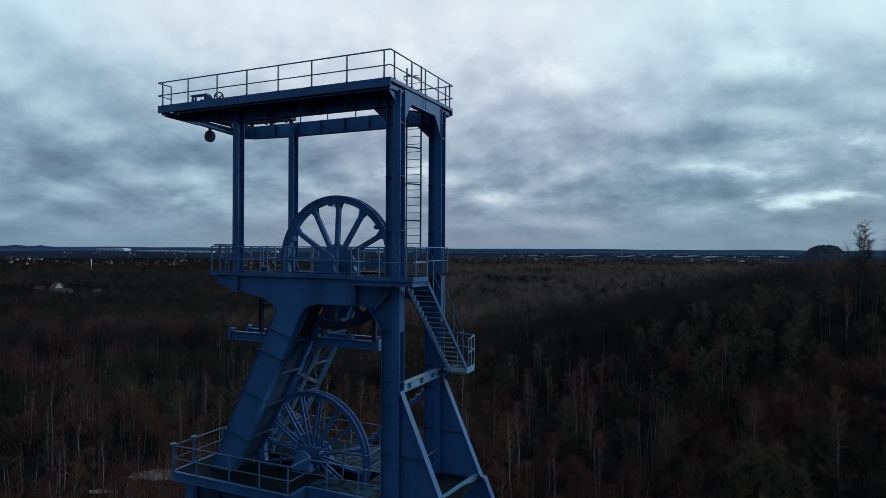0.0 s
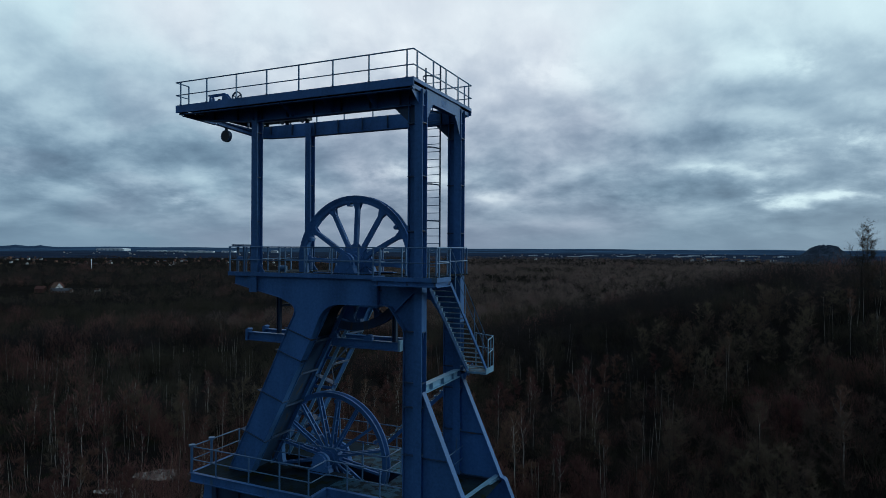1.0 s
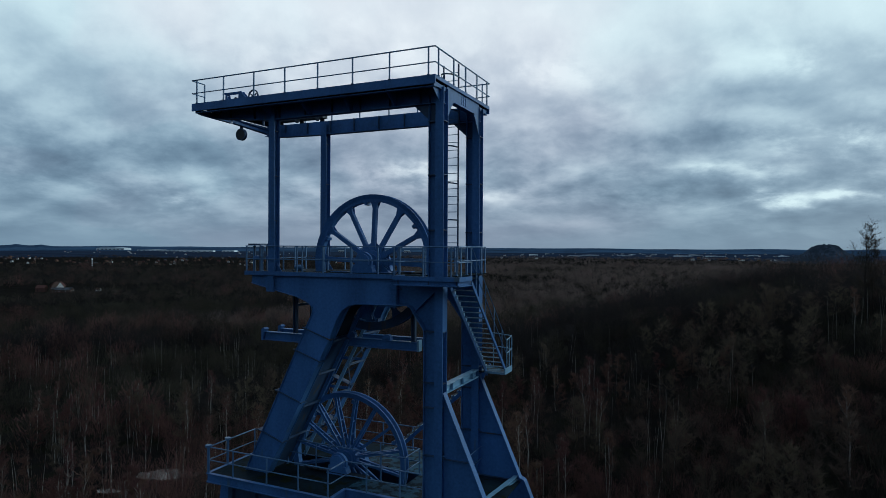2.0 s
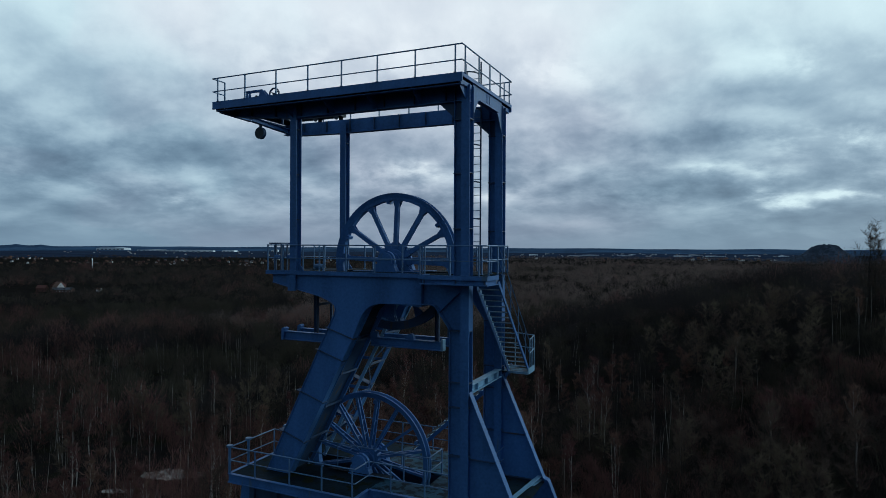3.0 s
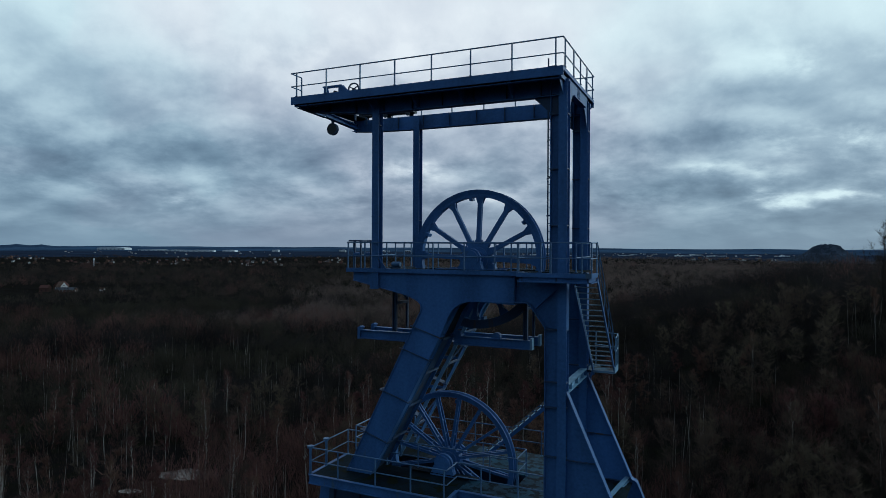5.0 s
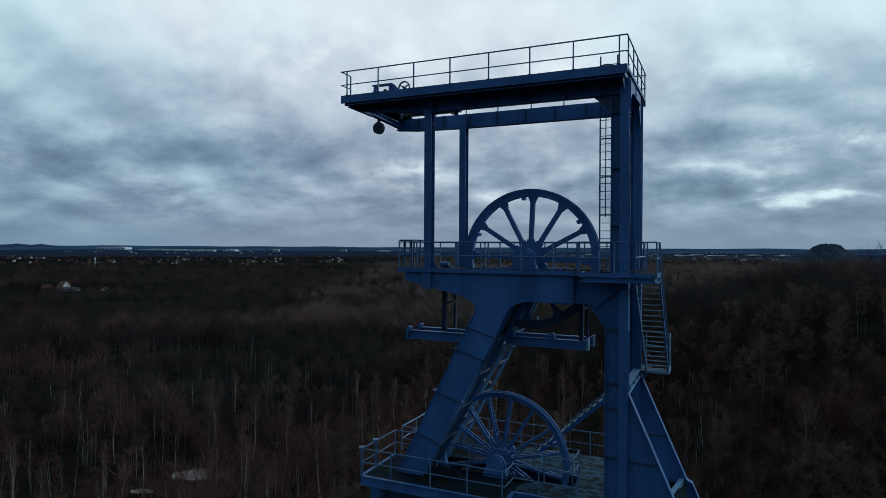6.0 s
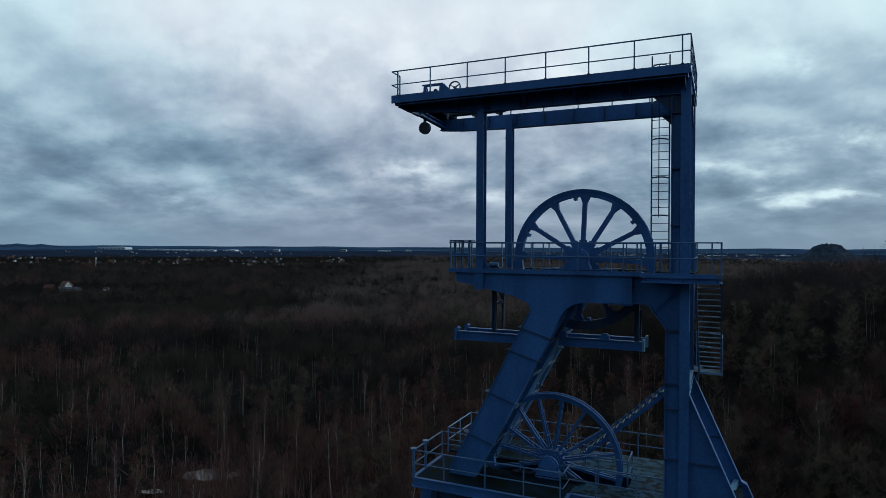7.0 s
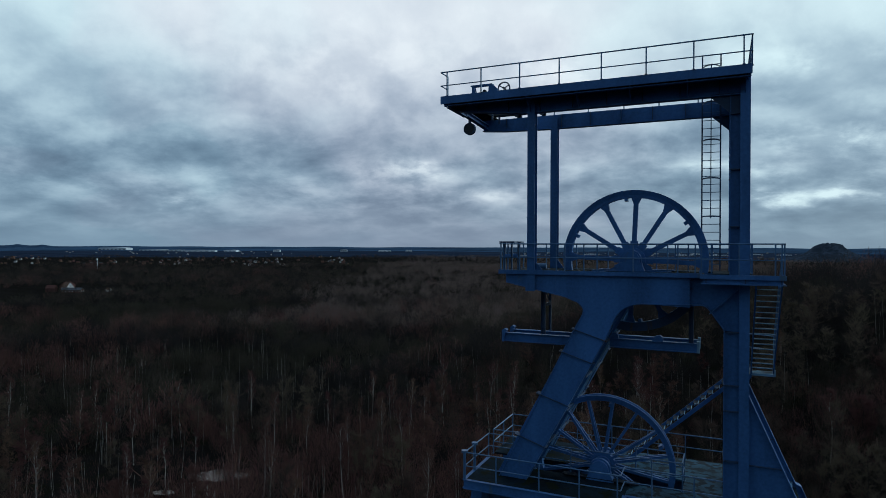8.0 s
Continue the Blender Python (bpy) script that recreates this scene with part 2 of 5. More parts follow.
def ibeam(bm, p, q, depth, width, tf=0.03, tw=0.02, up=(0, 0, 1)):
    """An I-section from p to q in one skin; its depth lies along up."""
    p, q = Vector(p), Vector(q)
    d, s, u = axes(p, q, up)
    a, b, h, k = width / 2, tw / 2, depth / 2, depth / 2 - tf
    ring = [s * x + u * z for x, z in ((-a, -h), (a, -h), (a, -k), (b, -k), (b, k), (a, k), (a, h), (-a, h), (-a, k), (-b, k), (-b, -k), (-a, -k))]
    A = [bm.verts.new(p + r) for r in ring]
    B = [bm.verts.new(q + r) for r in ring]
    for i in range(12):
        bm.faces.new((A[i], A[(i + 1) % 12], B[(i + 1) % 12], B[i]))
    bm.faces.new(A[::-1])
    bm.faces.new(B)
    return bm


def tube(bm, pts, r, seg=6, closed=False):
    pts = [Vector(p) for p in pts]
    rings = []
    n = len(pts)
    for i, p in enumerate(pts):
        a = pts[i - 1] if i or closed else p
        b = pts[(i + 1) % n] if i < n - 1 or closed else p
        d, s, u = axes(a, b)
        rings.append([bm.verts.new(p + (s * math.cos(k * math.tau / seg) + u * math.sin(k * math.tau / seg)) * r) for k in range(seg)])
    for i in range(n if closed else n - 1):
        A, B = rings[i], rings[(i + 1) % n]
        for k in range(seg):
            bm.faces.new((A[k], A[(k + 1) % seg], B[(k + 1) % seg], B[k]))
    if not closed:
        bm.faces.new(rings[0][::-1])
        bm.faces.new(rings[-1])
    return bm


def plate(bm, poly, y0, y1):
    """A plate cut to a polygon of (x, z), from y0 to y1."""
    A = [bm.verts.new((x, y0, z)) for x, z in poly]
    B = [bm.verts.new((x, y1, z)) for x, z in poly]
    bm.faces.new(A)
    bm.faces.new(B[::-1])
    n = len(poly)
    for i in range(n):
        bm.faces.new((A[i], B[i], B[(i + 1) % n], A[(i + 1) % n]))
    return bm


def strip(bm, pts, y0, y1, t):
    """A bent flange that follows (x, z) points, t thick."""
    rows = []
    for i, (x, z) in enumerate(pts):
        a, b = pts[max(0, i - 1)], pts[min(len(pts) - 1, i + 1)]
        d = Vector((b[0] - a[0], b[1] - a[1])).normalized()
        nx, nz = -d.y * t / 2, d.x * t / 2
        rows.append([bm.verts.new(v) for v in ((x + nx, y0, z + nz), (x + nx, y1, z + nz), (x - nx, y1, z - nz), (x - nx, y0, z - nz))])
    for A, B in zip(rows, rows[1:]):
        for k in range(4):
            bm.faces.new((A[k], A[(k + 1) % 4], B[(k + 1) % 4], B[k]))
    bm.faces.new(rows[0][::-1])
    bm.faces.new(rows[-1])
    return bm


def fillet(pts, n=7):
    """Round the corners of an open line of (x, z, radius)."""
    res = []
    for i, (x, z, r) in enumerate(pts):
        if r <= 0 or i in (0, len(pts) - 1):
            res.append((x, z))
            continue
        p = Vector((x, z))
        a, b = (Vector(pts[i - 1][:2]) - p), (Vector(pts[i + 1][:2]) - p)
        t = min(r / math.tan(a.angle(b) / 2), a.length * 0.49 if i > 1 else a.length * 0.98, b.length * 0.49 if i < len(pts) - 2 else b.length * 0.98)
        s, e = p + a.normalized() * t, p + b.normalized() * t
        for k in range(n + 1):
            w = k / n
            v = s * (1 - w) ** 2 + p * 2 * w * (1 - w) + e * w * w
            res.append((v.x, v.y))
    return res


def ring_lathe(bm, centre, profile, seg=64):
    """Turn a closed profile of (radius, y) round a wheel's axle, which runs along y."""
    cx, cy, cz = centre
    rows = []
    for i in range(seg):
        a = i * math.tau / seg
        rows.append([bm.verts.new((cx + r * math.cos(a), cy + y, cz + r * math.sin(a))) for r, y in profile])
    n = len(profile)
    for i in range(seg):
        A, B = rows[i], rows[(i + 1) % seg]
        for k in range(n):
            bm.faces.new((A[k], A[(k + 1) % n], B[(k + 1) % n], B[k]))
    return bm


def drum(bm, p, q, r, seg=20):
    """A round solid from p to q."""
    return tube(bm, (p, q), r, seg)


def BM():
    return bmesh.new()


# ---- the headframe ----
FRONT, BACK = 1.05, 4.95
headframe = thing("headframe", (-4.5, 3.0, 0.0), "tall blue-painted riveted steel pithead tower in a winter wood", "headframe")

INNER = fillet([(-0.86, 46.9, 0), (-0.86, 47.2, 0.25), (-1.52, 48.13, 0.35), (-4.66, 48.08, 1.5), (-5.30, 46.6, 0.8), (-8.62, 40.3, 0)])
OUTER = fillet([(-9.55, 48.82, 0), (-8.36, 48.56, 0.3), (-7.0, 48.28, 1.3), (-6.02, 47.9, 1.1), (-6.55, 46.95, 0.5), (-9.83, 40.3, 0)])


def leg_x(z, inner=True):
    return (-5.28 if inner else -6.72) - (46.6 - z) * (0.53 if inner else 0.52)


def portal(y, s, name):
    """One of the two upright frames: girder, raking leg, column; s is +1 where the near face looks to -y."""
    web = BM()
    cut = 40.3 if s > 0 else 46.5
    poly = [(-9.55, 49.22), (-0.1, 49.22), (-0.1, 46.9)] + [p for p in INNER if p[1] > cut - 0.01]
    poly += [(leg_x(cut), cut), (leg_x(cut, False), cut)] if s < 0 else []
    poly += [p for p in OUTER[::-1] if p[1] > cut - 0.01]
    yw = y - 0.12 * s
    joint = -2.10
    side = [p for p in poly if p[0] > joint]
    low = min(p[1] for p in poly if abs(p[0] - joint) < 0.9 and p[1] > 48.0)
    poly = [p for p in poly if p[0] < joint]
    poly = poly[:1] + [(joint, 49.22), (joint, low)] + poly[1:]
    plate(web, poly, yw - 0.03, yw + 0.03)
    bm = BM()
    plate(bm, side + [(joint, low), (joint, 49.22)], y + 0.10 * s - 0.02, y + 0.10 * s + 0.02)
    part("corner_plate", bm, PAINT, headframe)
    bm = BM()
    box(bm, joint - 0.02, min(yw, y + 0.12 * s) + 0.031, low, joint + 0.01, max(yw, y + 0.12 * s) - 0.031, 49.2)
    part("stiffener", bm, PAINT, headframe)
    ob = part("girder_plate", web, PAINT, headframe, "blue curved girder plate running into a raking leg")
    for nm, line in (("inner_flange", INNER[2:]), ("outer_flange", OUTER)):
        bm = BM()
        strip(bm, line, y - 0.2, y + 0.2, 0.03)
        part(nm, bm, PAINT, headframe)
    bm = BM()
    box(bm, -9.6, y - 0.22, 49.22, -0.05, y + 0.22, 49.26)
    part("top_flange", bm, PAINT, headframe)
    # stiffeners across the raking leg, darkened for the shadow at the seams
    for z in (46.72, 45.75, 43.88, 42.02):
        k = (46.6 - z) / 6.3
        xi, xo = -5.28 - 3.34 * k, -6.72 - 3.28 * k
        bm = BM()
        bar(bm, (xo - 0.03, y - 0.03, z + 0.235), (xi - 0.02, y - 0.03, z - 0.22), 0.40, 0.036)
        part("stiffener", bm, PAINT_DARK, headframe)
    for x in (-7.38,):
        bm = BM()
        box(bm, x - 0.02, y - 0.16, 48.42, x + 0.02, y + 0.16, 49.22)
        part("stiffener", bm, PAINT, headframe)
    bm = BM()
    bar(bm, (-0.4, y - 0.02, 48.75), (-1.40, y - 0.02, 47.80), 0.2, 0.03)
    part("stiffener", bm, PAINT, headframe)
    # rivet rows at the splice
    bm = BM()
    for i in range(9):
        for x in (-2.36, -2.26, -2.16):
            box(bm, x - 0.018, yw - 0.045, 48.25 + i * 0.1, x + 0.018, yw + 0.045, 48.285 + i * 0.1)
    tagged(part("rivets", bm, PAINT, headframe), kind="stuff")


def column_right(y, s):
    """The upright by the stairs: a flanged post with a side wing, from the footing to the top deck."""
    for z0, z1, wing in ((0.0, 47.16, -0.88), (49.27, 56.7, -0.70)):
        bm = BM()
        ibeam(bm, (-0.195, y, z0), (-0.195, y, z1), 0.44, 0.35, 0.03, 0.03, (0, 1, 0))
        part("column", bm, PAINT, headframe, "blue flanged steel column")
        bm = BM()
        T = [(wing - 0.01, -0.14), (wing + 0.02, -0.14), (wing + 0.02, -0.02), (-0.21, -0.02), (-0.21, 0.02), (wing + 0.02, 0.02), (wing + 0.02, 0.14), (wing - 0.01, 0.14)]
        lo, hi = [bm.verts.new((x, y + dy, z0)) for x, dy in T], [bm.verts.new((x, y + dy, z1)) for x, dy in T]
        for i in range(8):
            bm.faces.new((lo[i], lo[(i + 1) % 8], hi[(i + 1) % 8], hi[i]))
        bm.faces.new(lo[::-1])
        bm.faces.new(hi)
        part("column_wing", bm, PAINT, headframe)
        zs = (47.15, 45.13, 44.16, 42.26, 40.3, 38.0, 35.0, 32.0) if z0 == 0 else (55.42, 53.32, 51.15)
        for z in zs:
            bm = BM()
            box(bm, wing - 0.02, y - 0.16, z - 0.035, -0.37, y + 0.16, z + 0.01)
            part("stiffener", bm, PAINT_DARK, headframe)
            bm = BM()
            box(bm, -0.18, y - 0.19, z - 0.02, -0.03, y + 0.19, z + 0.01)
            part("stiffener", bm, PAINT_DARK, headframe)
    bm = BM()
    box(bm, -0.37, y - 0.22, 47.16, -0.02, y + 0.22, 49.2)
    part("column", bm, PAINT, headframe)
    # haunch under the top girder
    bm = BM()
    plate(bm, [(-0.69, 55.45), (-1.40, 56.1), (-1.40, 56.2), (-0.2, 56.2), (-0.2, 55.45)], y - 0.025, y + 0.025)
    part("haunch_plate", bm, PAINT_DARK, headframe)


def column_left(y):
    for z0, z1 in ((48.58, 56.65),):
        bm = BM()
        ibeam(bm, (-8.435, y, z0), (-8.435, y, z1), 0.38, 0.33, 0.025, 0.03, (0, 1, 0))
        part("column", bm, PAINT, headframe, "slender blue flanged steel column")
        for z in (53.6, 51.6, 55.6):
            bm = BM()
            box(bm, -8.63, y - 0.16, z, -8.31, y + 0.16, z + 0.02)
            part("stiffener", bm, PAINT_DARK, headframe)
    bm = BM()
    box(bm, -8.64, y - 0.27, 48.46, -8.23, y - 0.195, 49.17)
    part("column_foot", bm, PAINT, headframe)
    bm = BM()
    plate(bm, [(-8.28, 49.26), (-7.9, 49.26), (-8.28, 49.75)], y - 0.015, y + 0.015)
    part("gusset", bm, PAINT, headframe)


for y, s in ((FRONT, 1), (BACK, -1)):
    portal(y, s, "front" if s > 0 else "back")
    column_right(y, s)
    column_left(y)

# outward fins beside the right-hand uprights, running down as struts
for y in (FRONT, BACK):
    edge = [(-0.03, 44.78), (1.88, 40.45), (2.08, 40.38), (2.45, 39.5), (19.0, 0.0)]
    bm = BM()
    plate(bm, [(-0.02, 44.7), (1.88, 40.42), (2.08, 40.36), (2.45, 39.5), (9.0, 23.9), (8.0, 23.9), (-0.02, 34.0)], y - 0.015, y + 0.015)
    part("fin_plate", bm, PAINT, headframe, "tapering blue web plate")
    bm = BM()
    strip(bm, fillet([(x, z, 0.15) for x, z in edge]), y - 0.16, y + 0.16, 0.035)
    part("fin_flange", bm, PAINT, headframe)
    bm = BM()
    bar(bm, (0.3, y, 33.6), (18.4, y, 0.0), 0.3, 0.3)
    part("strut", bm, PAINT, headframe)
    for z in (42.2, 40.3):
        bm = BM()
        box(bm, -0.02, y - 0.13, z - 0.015, (44.75 - z) * 0.43 - 0.03, y + 0.13, z + 0.015)
        part("stiffener", bm, PAINT_DARK, headframe)

# cross ties between the two frames on the stair side
bm = BM()
ibeam(bm, (-0.15, FRONT + 0.23, 44.86), (-0.15, BACK - 0.23, 44.86), 0.34, 0.3)
tie = part("cross_tie", bm, GALV, headframe, "pale worn tie beam between the columns")
for y in (1.9, 3.0, 4.1):
    bm = BM()
    box(bm, -0.28, y - 0.01, 44.72, -0.02, y + 0.01, 45.0)
    part("stiffener", bm, GALV, tie)
bm = BM()
box(bm, -0.3, FRONT + 0.03, 40.26, 1.9, BACK - 0.03, 40.3)
part("landing_plate", bm, DECK, headframe)
bm = BM()
ibeam(bm, (0.9, FRONT, 40.1), (1.7, BACK, 40.42), 0.18, 0.2)
part("cross_tie", bm, GALV, headframe)
for z in (41.55, 41.0):
    bm = BM()
    tube(bm, ((0.05, FRONT, z), (0.05, BACK, z)), 0.02)
    part("guard_bar", bm, RAILPAINT, headframe)

# each raking leg is a box: chords, and lacing on its sides
LEGS = ((FRONT + 0.2, 2.55, False), (3.65, BACK + 0.2, True))
for ya, yb, open_front in LEGS:
    for inner in (True, False):
        for y in (ya, yb):
            bm = BM()
            s = -0.06 if inner else 0.06
            bar(bm, (leg_x(48.0 if inner else 46.5, inner) + s, y, 48.0 if inner else 46.5), (leg_x(40.3, inner) + s, y, 40.3), 0.05, 0.16)
            part("chord", bm, GALV if open_front and inner else PAINT, headframe)
        levels = [46.4, 44.9, 43.4, 41.9, 40.4]
        for k, (z0, z1) in enumerate(zip(levels, levels[1:])):
            for a, c in ((ya, yb), (yb, ya)):
                if inner and ((k + (a == ya)) % 2 or not open_front):
                    continue
                bm = BM()
                bar(bm, (leg_x(z0, inner), a, z0), (leg_x(z1, inner), c, z1), 0.09, 0.02, (1, 0, 0))
                part("lattice_bar", bm, PAINT_DARK, headframe)
            bm = BM()
            bar(bm, (leg_x(z0, inner), ya, z0), (leg_x(z0, inner), yb, z0), 0.1, 0.08)
            part("lattice_bar", bm, PAINT_DARK, headframe)
            bm = BM()
            d = Vector((leg_x(z0, inner), ya + 0.12, z0))
            bar(bm, d + Vector((0, -0.1, 0)), d + Vector((0, 0.14, 0)), 0.02, 0.34, (0.5, 0, 1))
            part("gusset", bm, PAINT_DARK, headframe)
    if open_front:
        for y in (yb,):
            for k, (z0, z1) in enumerate(zip(levels, levels[1:])):
                bm = BM()
                a, c = (True, False) if k % 2 else (False, True)
                bar(bm, (leg_x(z0, a), y, z0), (leg_x(z1, c), y, z1), 0.02, 0.09)
                part("lattice_bar", bm, PAINT_DARK, headframe)
                bm = BM()
                bar(bm, (leg_x(z0), y, z0), (leg_x(z0, False), y, z0), 0.02, 0.14)
                part("lattice_bar", bm, PAINT, headframe)

# near leg's inside plate and near girder's soffit, their shade put into the colour
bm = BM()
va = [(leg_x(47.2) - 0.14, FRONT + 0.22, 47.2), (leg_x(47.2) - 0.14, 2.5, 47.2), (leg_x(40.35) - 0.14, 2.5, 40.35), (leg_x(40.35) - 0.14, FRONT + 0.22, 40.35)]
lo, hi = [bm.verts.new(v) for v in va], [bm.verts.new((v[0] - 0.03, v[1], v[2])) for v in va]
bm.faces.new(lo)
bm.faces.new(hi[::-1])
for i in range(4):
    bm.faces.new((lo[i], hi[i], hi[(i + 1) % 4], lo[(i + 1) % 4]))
# the dark paint carries the shade of this recessed side
part("leg_web", bm, PAINT_DARK, headframe, "rust-patched inner plate of the raking leg, shade put into its dark blue")
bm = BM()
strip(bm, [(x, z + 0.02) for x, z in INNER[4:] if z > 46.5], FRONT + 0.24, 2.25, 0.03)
part("soffit", bm, DARK_STEEL, headframe, "plate lining the arch, shade put into its dark colour")

# beams that carry the upper wheel, and their hangers
for y in (2.45, 3.65):
    bm = BM()
    ibeam(bm, (-10.15, y, 46.2), (-6.4, y, 46.2), 0.40, 0.26)
    arm = part("wheel_beam", bm, PAINT, headframe)
    bm = BM()
    plate(bm, [(-10.22, 45.98), (-10.12, 45.98), (-10.06, 46.42), (-9.98, 46.52), (-10.1, 46.58), (-10.22, 46.5)], y - 0.14, y + 0.14)
    part("end_plate", bm, PAINT, arm)
    bm = BM()
    ibeam(bm, (-5.35, y, 46.24), (-1.8, y, 46.24), 0.38, 0.26)
    arm = part("wheel_beam", bm, PAINT, headframe)
    bm = BM()
    box(bm, -1.88, y - 0.15, 46.05, -1.78, y + 0.15, 46.52)
    part("end_plate", bm, GALV, arm)
    for x in (-3.4, -5.2) if y < 3 else ():
        bm = BM()
        plate(bm, [(x - 0.22, 46.43), (x + 0.22, 46.43), (x + 0.2, 46.6), (x + 0.1, 46.68), (x - 0.06, 46.66), (x - 0.17, 46.56)], y - 0.1, y + 0.1)
        part("bearing_pad", bm, PAINT, arm)
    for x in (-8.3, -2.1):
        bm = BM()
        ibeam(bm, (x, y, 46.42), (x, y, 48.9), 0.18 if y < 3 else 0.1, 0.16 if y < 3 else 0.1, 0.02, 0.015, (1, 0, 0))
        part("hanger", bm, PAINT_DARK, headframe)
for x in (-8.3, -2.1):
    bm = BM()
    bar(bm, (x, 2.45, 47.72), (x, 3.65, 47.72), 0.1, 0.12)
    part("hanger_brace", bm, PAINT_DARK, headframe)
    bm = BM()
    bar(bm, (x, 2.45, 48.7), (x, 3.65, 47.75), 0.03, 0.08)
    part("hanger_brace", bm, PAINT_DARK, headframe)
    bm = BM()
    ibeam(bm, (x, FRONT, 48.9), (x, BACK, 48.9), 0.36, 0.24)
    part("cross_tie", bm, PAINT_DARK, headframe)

# ---- middle platform ----
bm = BM()
box(bm, -9.85, 0.78, 49.27, -1.62, 2.62, 49.32)
box(bm, -9.85, 3.44, 49.27, 0.1, 5.3, 49.32)
box(bm, -9.85, 2.62, 49.27, -7.65, 3.44, 49.32)
box(bm, -1.3, 1.95, 49.27, 0.1, 3.44, 49.32)
part("platform_floor", bm, DECK, headframe, "thin mossy platform plates round the wheel")
bm = BM()
box(bm, -9.85, 0.75, 49.18, -1.66, 0.78, 49.36)
part("kick_plate", bm, PAINT, headframe)
bm = BM()
box(bm, -1.66, -0.12, 49.24, 1.06, 1.5, 49.30)
part("platform_floor", bm, DECK, headframe)
bm = BM()
box(bm, -1.66, -0.16, 49.19, 1.06, -0.12, 49.36)
box(bm, 1.06, -0.16, 49.19, 1.10, 1.1, 49.36)
box(bm, -1.70, -0.16, 49.19, -1.66, 0.74, 49.36)
part("kick_plate", bm, PAINT, headframe)
bm = BM()
box(bm, -1.6, -0.06, 49.04, 1.0, -0.03, 49.19)
box(bm, 0.97, -0.03, 49.04, 1.0, 1.1, 49.19)
box(bm, -1.66, -0.17, 49.0, 1.06, -0.03, 49.04)
box(bm, 1.0, -0.17, 49.0, 1.10, 1.1, 49.04)
part("edge_channel", bm, PAINT, headframe)
for x in (-1.5, -0.2, 0.95):
    bm = BM()
    plate(bm, [(x - 0.02, 49.03), (x + 0.02, 49.03), (x + 0.02, 49.2), (x - 0.02, 49.2)], -0.1, 1.4)
    part("bracket", bm, PAINT_DARK, headframe)

# ---- top deck ----
DECK_Z = 56.95
bm = BM()
box(bm, -12.3, 0.05, 56.86, -0.02, 1.65, 56.92)
box(bm, -12.3, 1.65, 56.86, -11.5, 5.5, 56.92)
box(bm, -2.1, 1.65, 56.86, -0.02, 3.6, 56.92)
box(bm, -0.85, 3.6, 56.86, -0.02, 5.5, 56.92)
box(bm, -12.3, 5.5, 56.86, -0.02, 5.85, 56.92)
part("deck_plate", bm, DECK, headframe, "top walkway plates round an open middle")
for y0, y1 in ((0.0, 0.05), (5.85, 5.9)):
    bm = BM()
    box(bm, -12.32, y0, 56.63, 0.0, y1, 56.97)
    part("deck_edge", bm, PAINT, headframe)
    bm = BM()
    yb = 0.10 if y0 == 0 else 5.62
    box(bm, -12.2, yb, 56.55, -0.08, yb + 0.16, 56.59)
    part("edge_channel", bm, PAINT, headframe)
for x0, x1 in ((-12.32, -12.27), (-0.05, 0.0)):
    bm = BM()
    box(bm, x0, 0.05, 56.83, x1, 5.85, 56.97)
    part("deck_edge", bm, PAINT, headframe)
    bm = BM()
    xa = -12.2 if x0 < -5 else -0.13
    box(bm, xa, 0.1, 56.60, xa + 0.03, 5.8, 56.76)
    part("edge_channel", bm, PAINT, headframe)
for y in (FRONT, BACK):
    bm = BM()
    e = 56.53 if y == FRONT else 56.27
    taper = [(-12.15, e), (-11.4, e - 0.12), (-9.8, 56.25), (-8.8, 56.13)] if y == FRONT else [(-12.15, e), (-11.0, 56.18), (-8.8, 56.13)]
    plate(bm, [(-12.15, 56.8), *taper, (-0.1, 56.13), (-0.1, 56.8)], y - 0.015, y + 0.015)
    strip(bm, [(x, z - 0.01) for x, z in taper] + [(-0.1, 56.12)], y - 0.17, y + 0.17, 0.03)
    g = part("top_girder", bm, PAINT, headframe, "deep blue plate girder")
    for i in range(8):
        b2 = BM()
        box(b2, -10.9 + i * 1.4, y - 0.15, 56.36 if i == 0 else 56.22 if i == 1 else 56.17, -10.88 + i * 1.4, y + 0.15, 56.78)
        part("stiffener", b2, PAINT_DARK, g)
# brackets from girder to deck edge
for x in (-8.47, -6.4, -4.3, -2.2, -0.2):
    for y, e in ((FRONT, 0.1), (BACK, 5.78)):
        bm = BM()
        for dx in (-0.012,):
            A = [(x + dx, y, 56.74), (x + dx, e, 56.74), (x + dx, e, 56.62), (x + dx, y + (0.2 if e > y else -0.2), 56.12), (x + dx, y, 56.12)]
            va = [bm.verts.new(v) for v in A]
            vb = [bm.verts.new((v[0] + 0.024, v[1], v[2])) for v in A]
            bm.faces.new(va)
            bm.faces.new(vb[::-1])
            for i in range(5):
                bm.faces.new((va[i], vb[i], vb[(i + 1) % 5], va[(i + 1) % 5]))
        part("bracket", bm, PAINT, headframe)
# stair-side girder with haunches
bm = BM()
A = [(1.27, 56.86), (4.73, 56.86), (4.73, 55.45), (4.3, 56.1), (4.1, 56.28), (1.9, 56.28), (1.7, 56.1), (1.27, 55.5)]
va = [bm.verts.new((-0.10, y, z)) for y, z in A]
vb = [bm.verts.new((-0.07, y, z)) for y, z in A]
bm.faces.new(va)
bm.faces.new(vb[::-1])
for i in range(len(A)):
    bm.faces.new((va[i], vb[i], vb[(i + 1) % len(A)], va[(i + 1) % len(A)]))
part("side_girder", bm, PAINT, headframe, "blue side girder with cut haunches")
bm = BM()
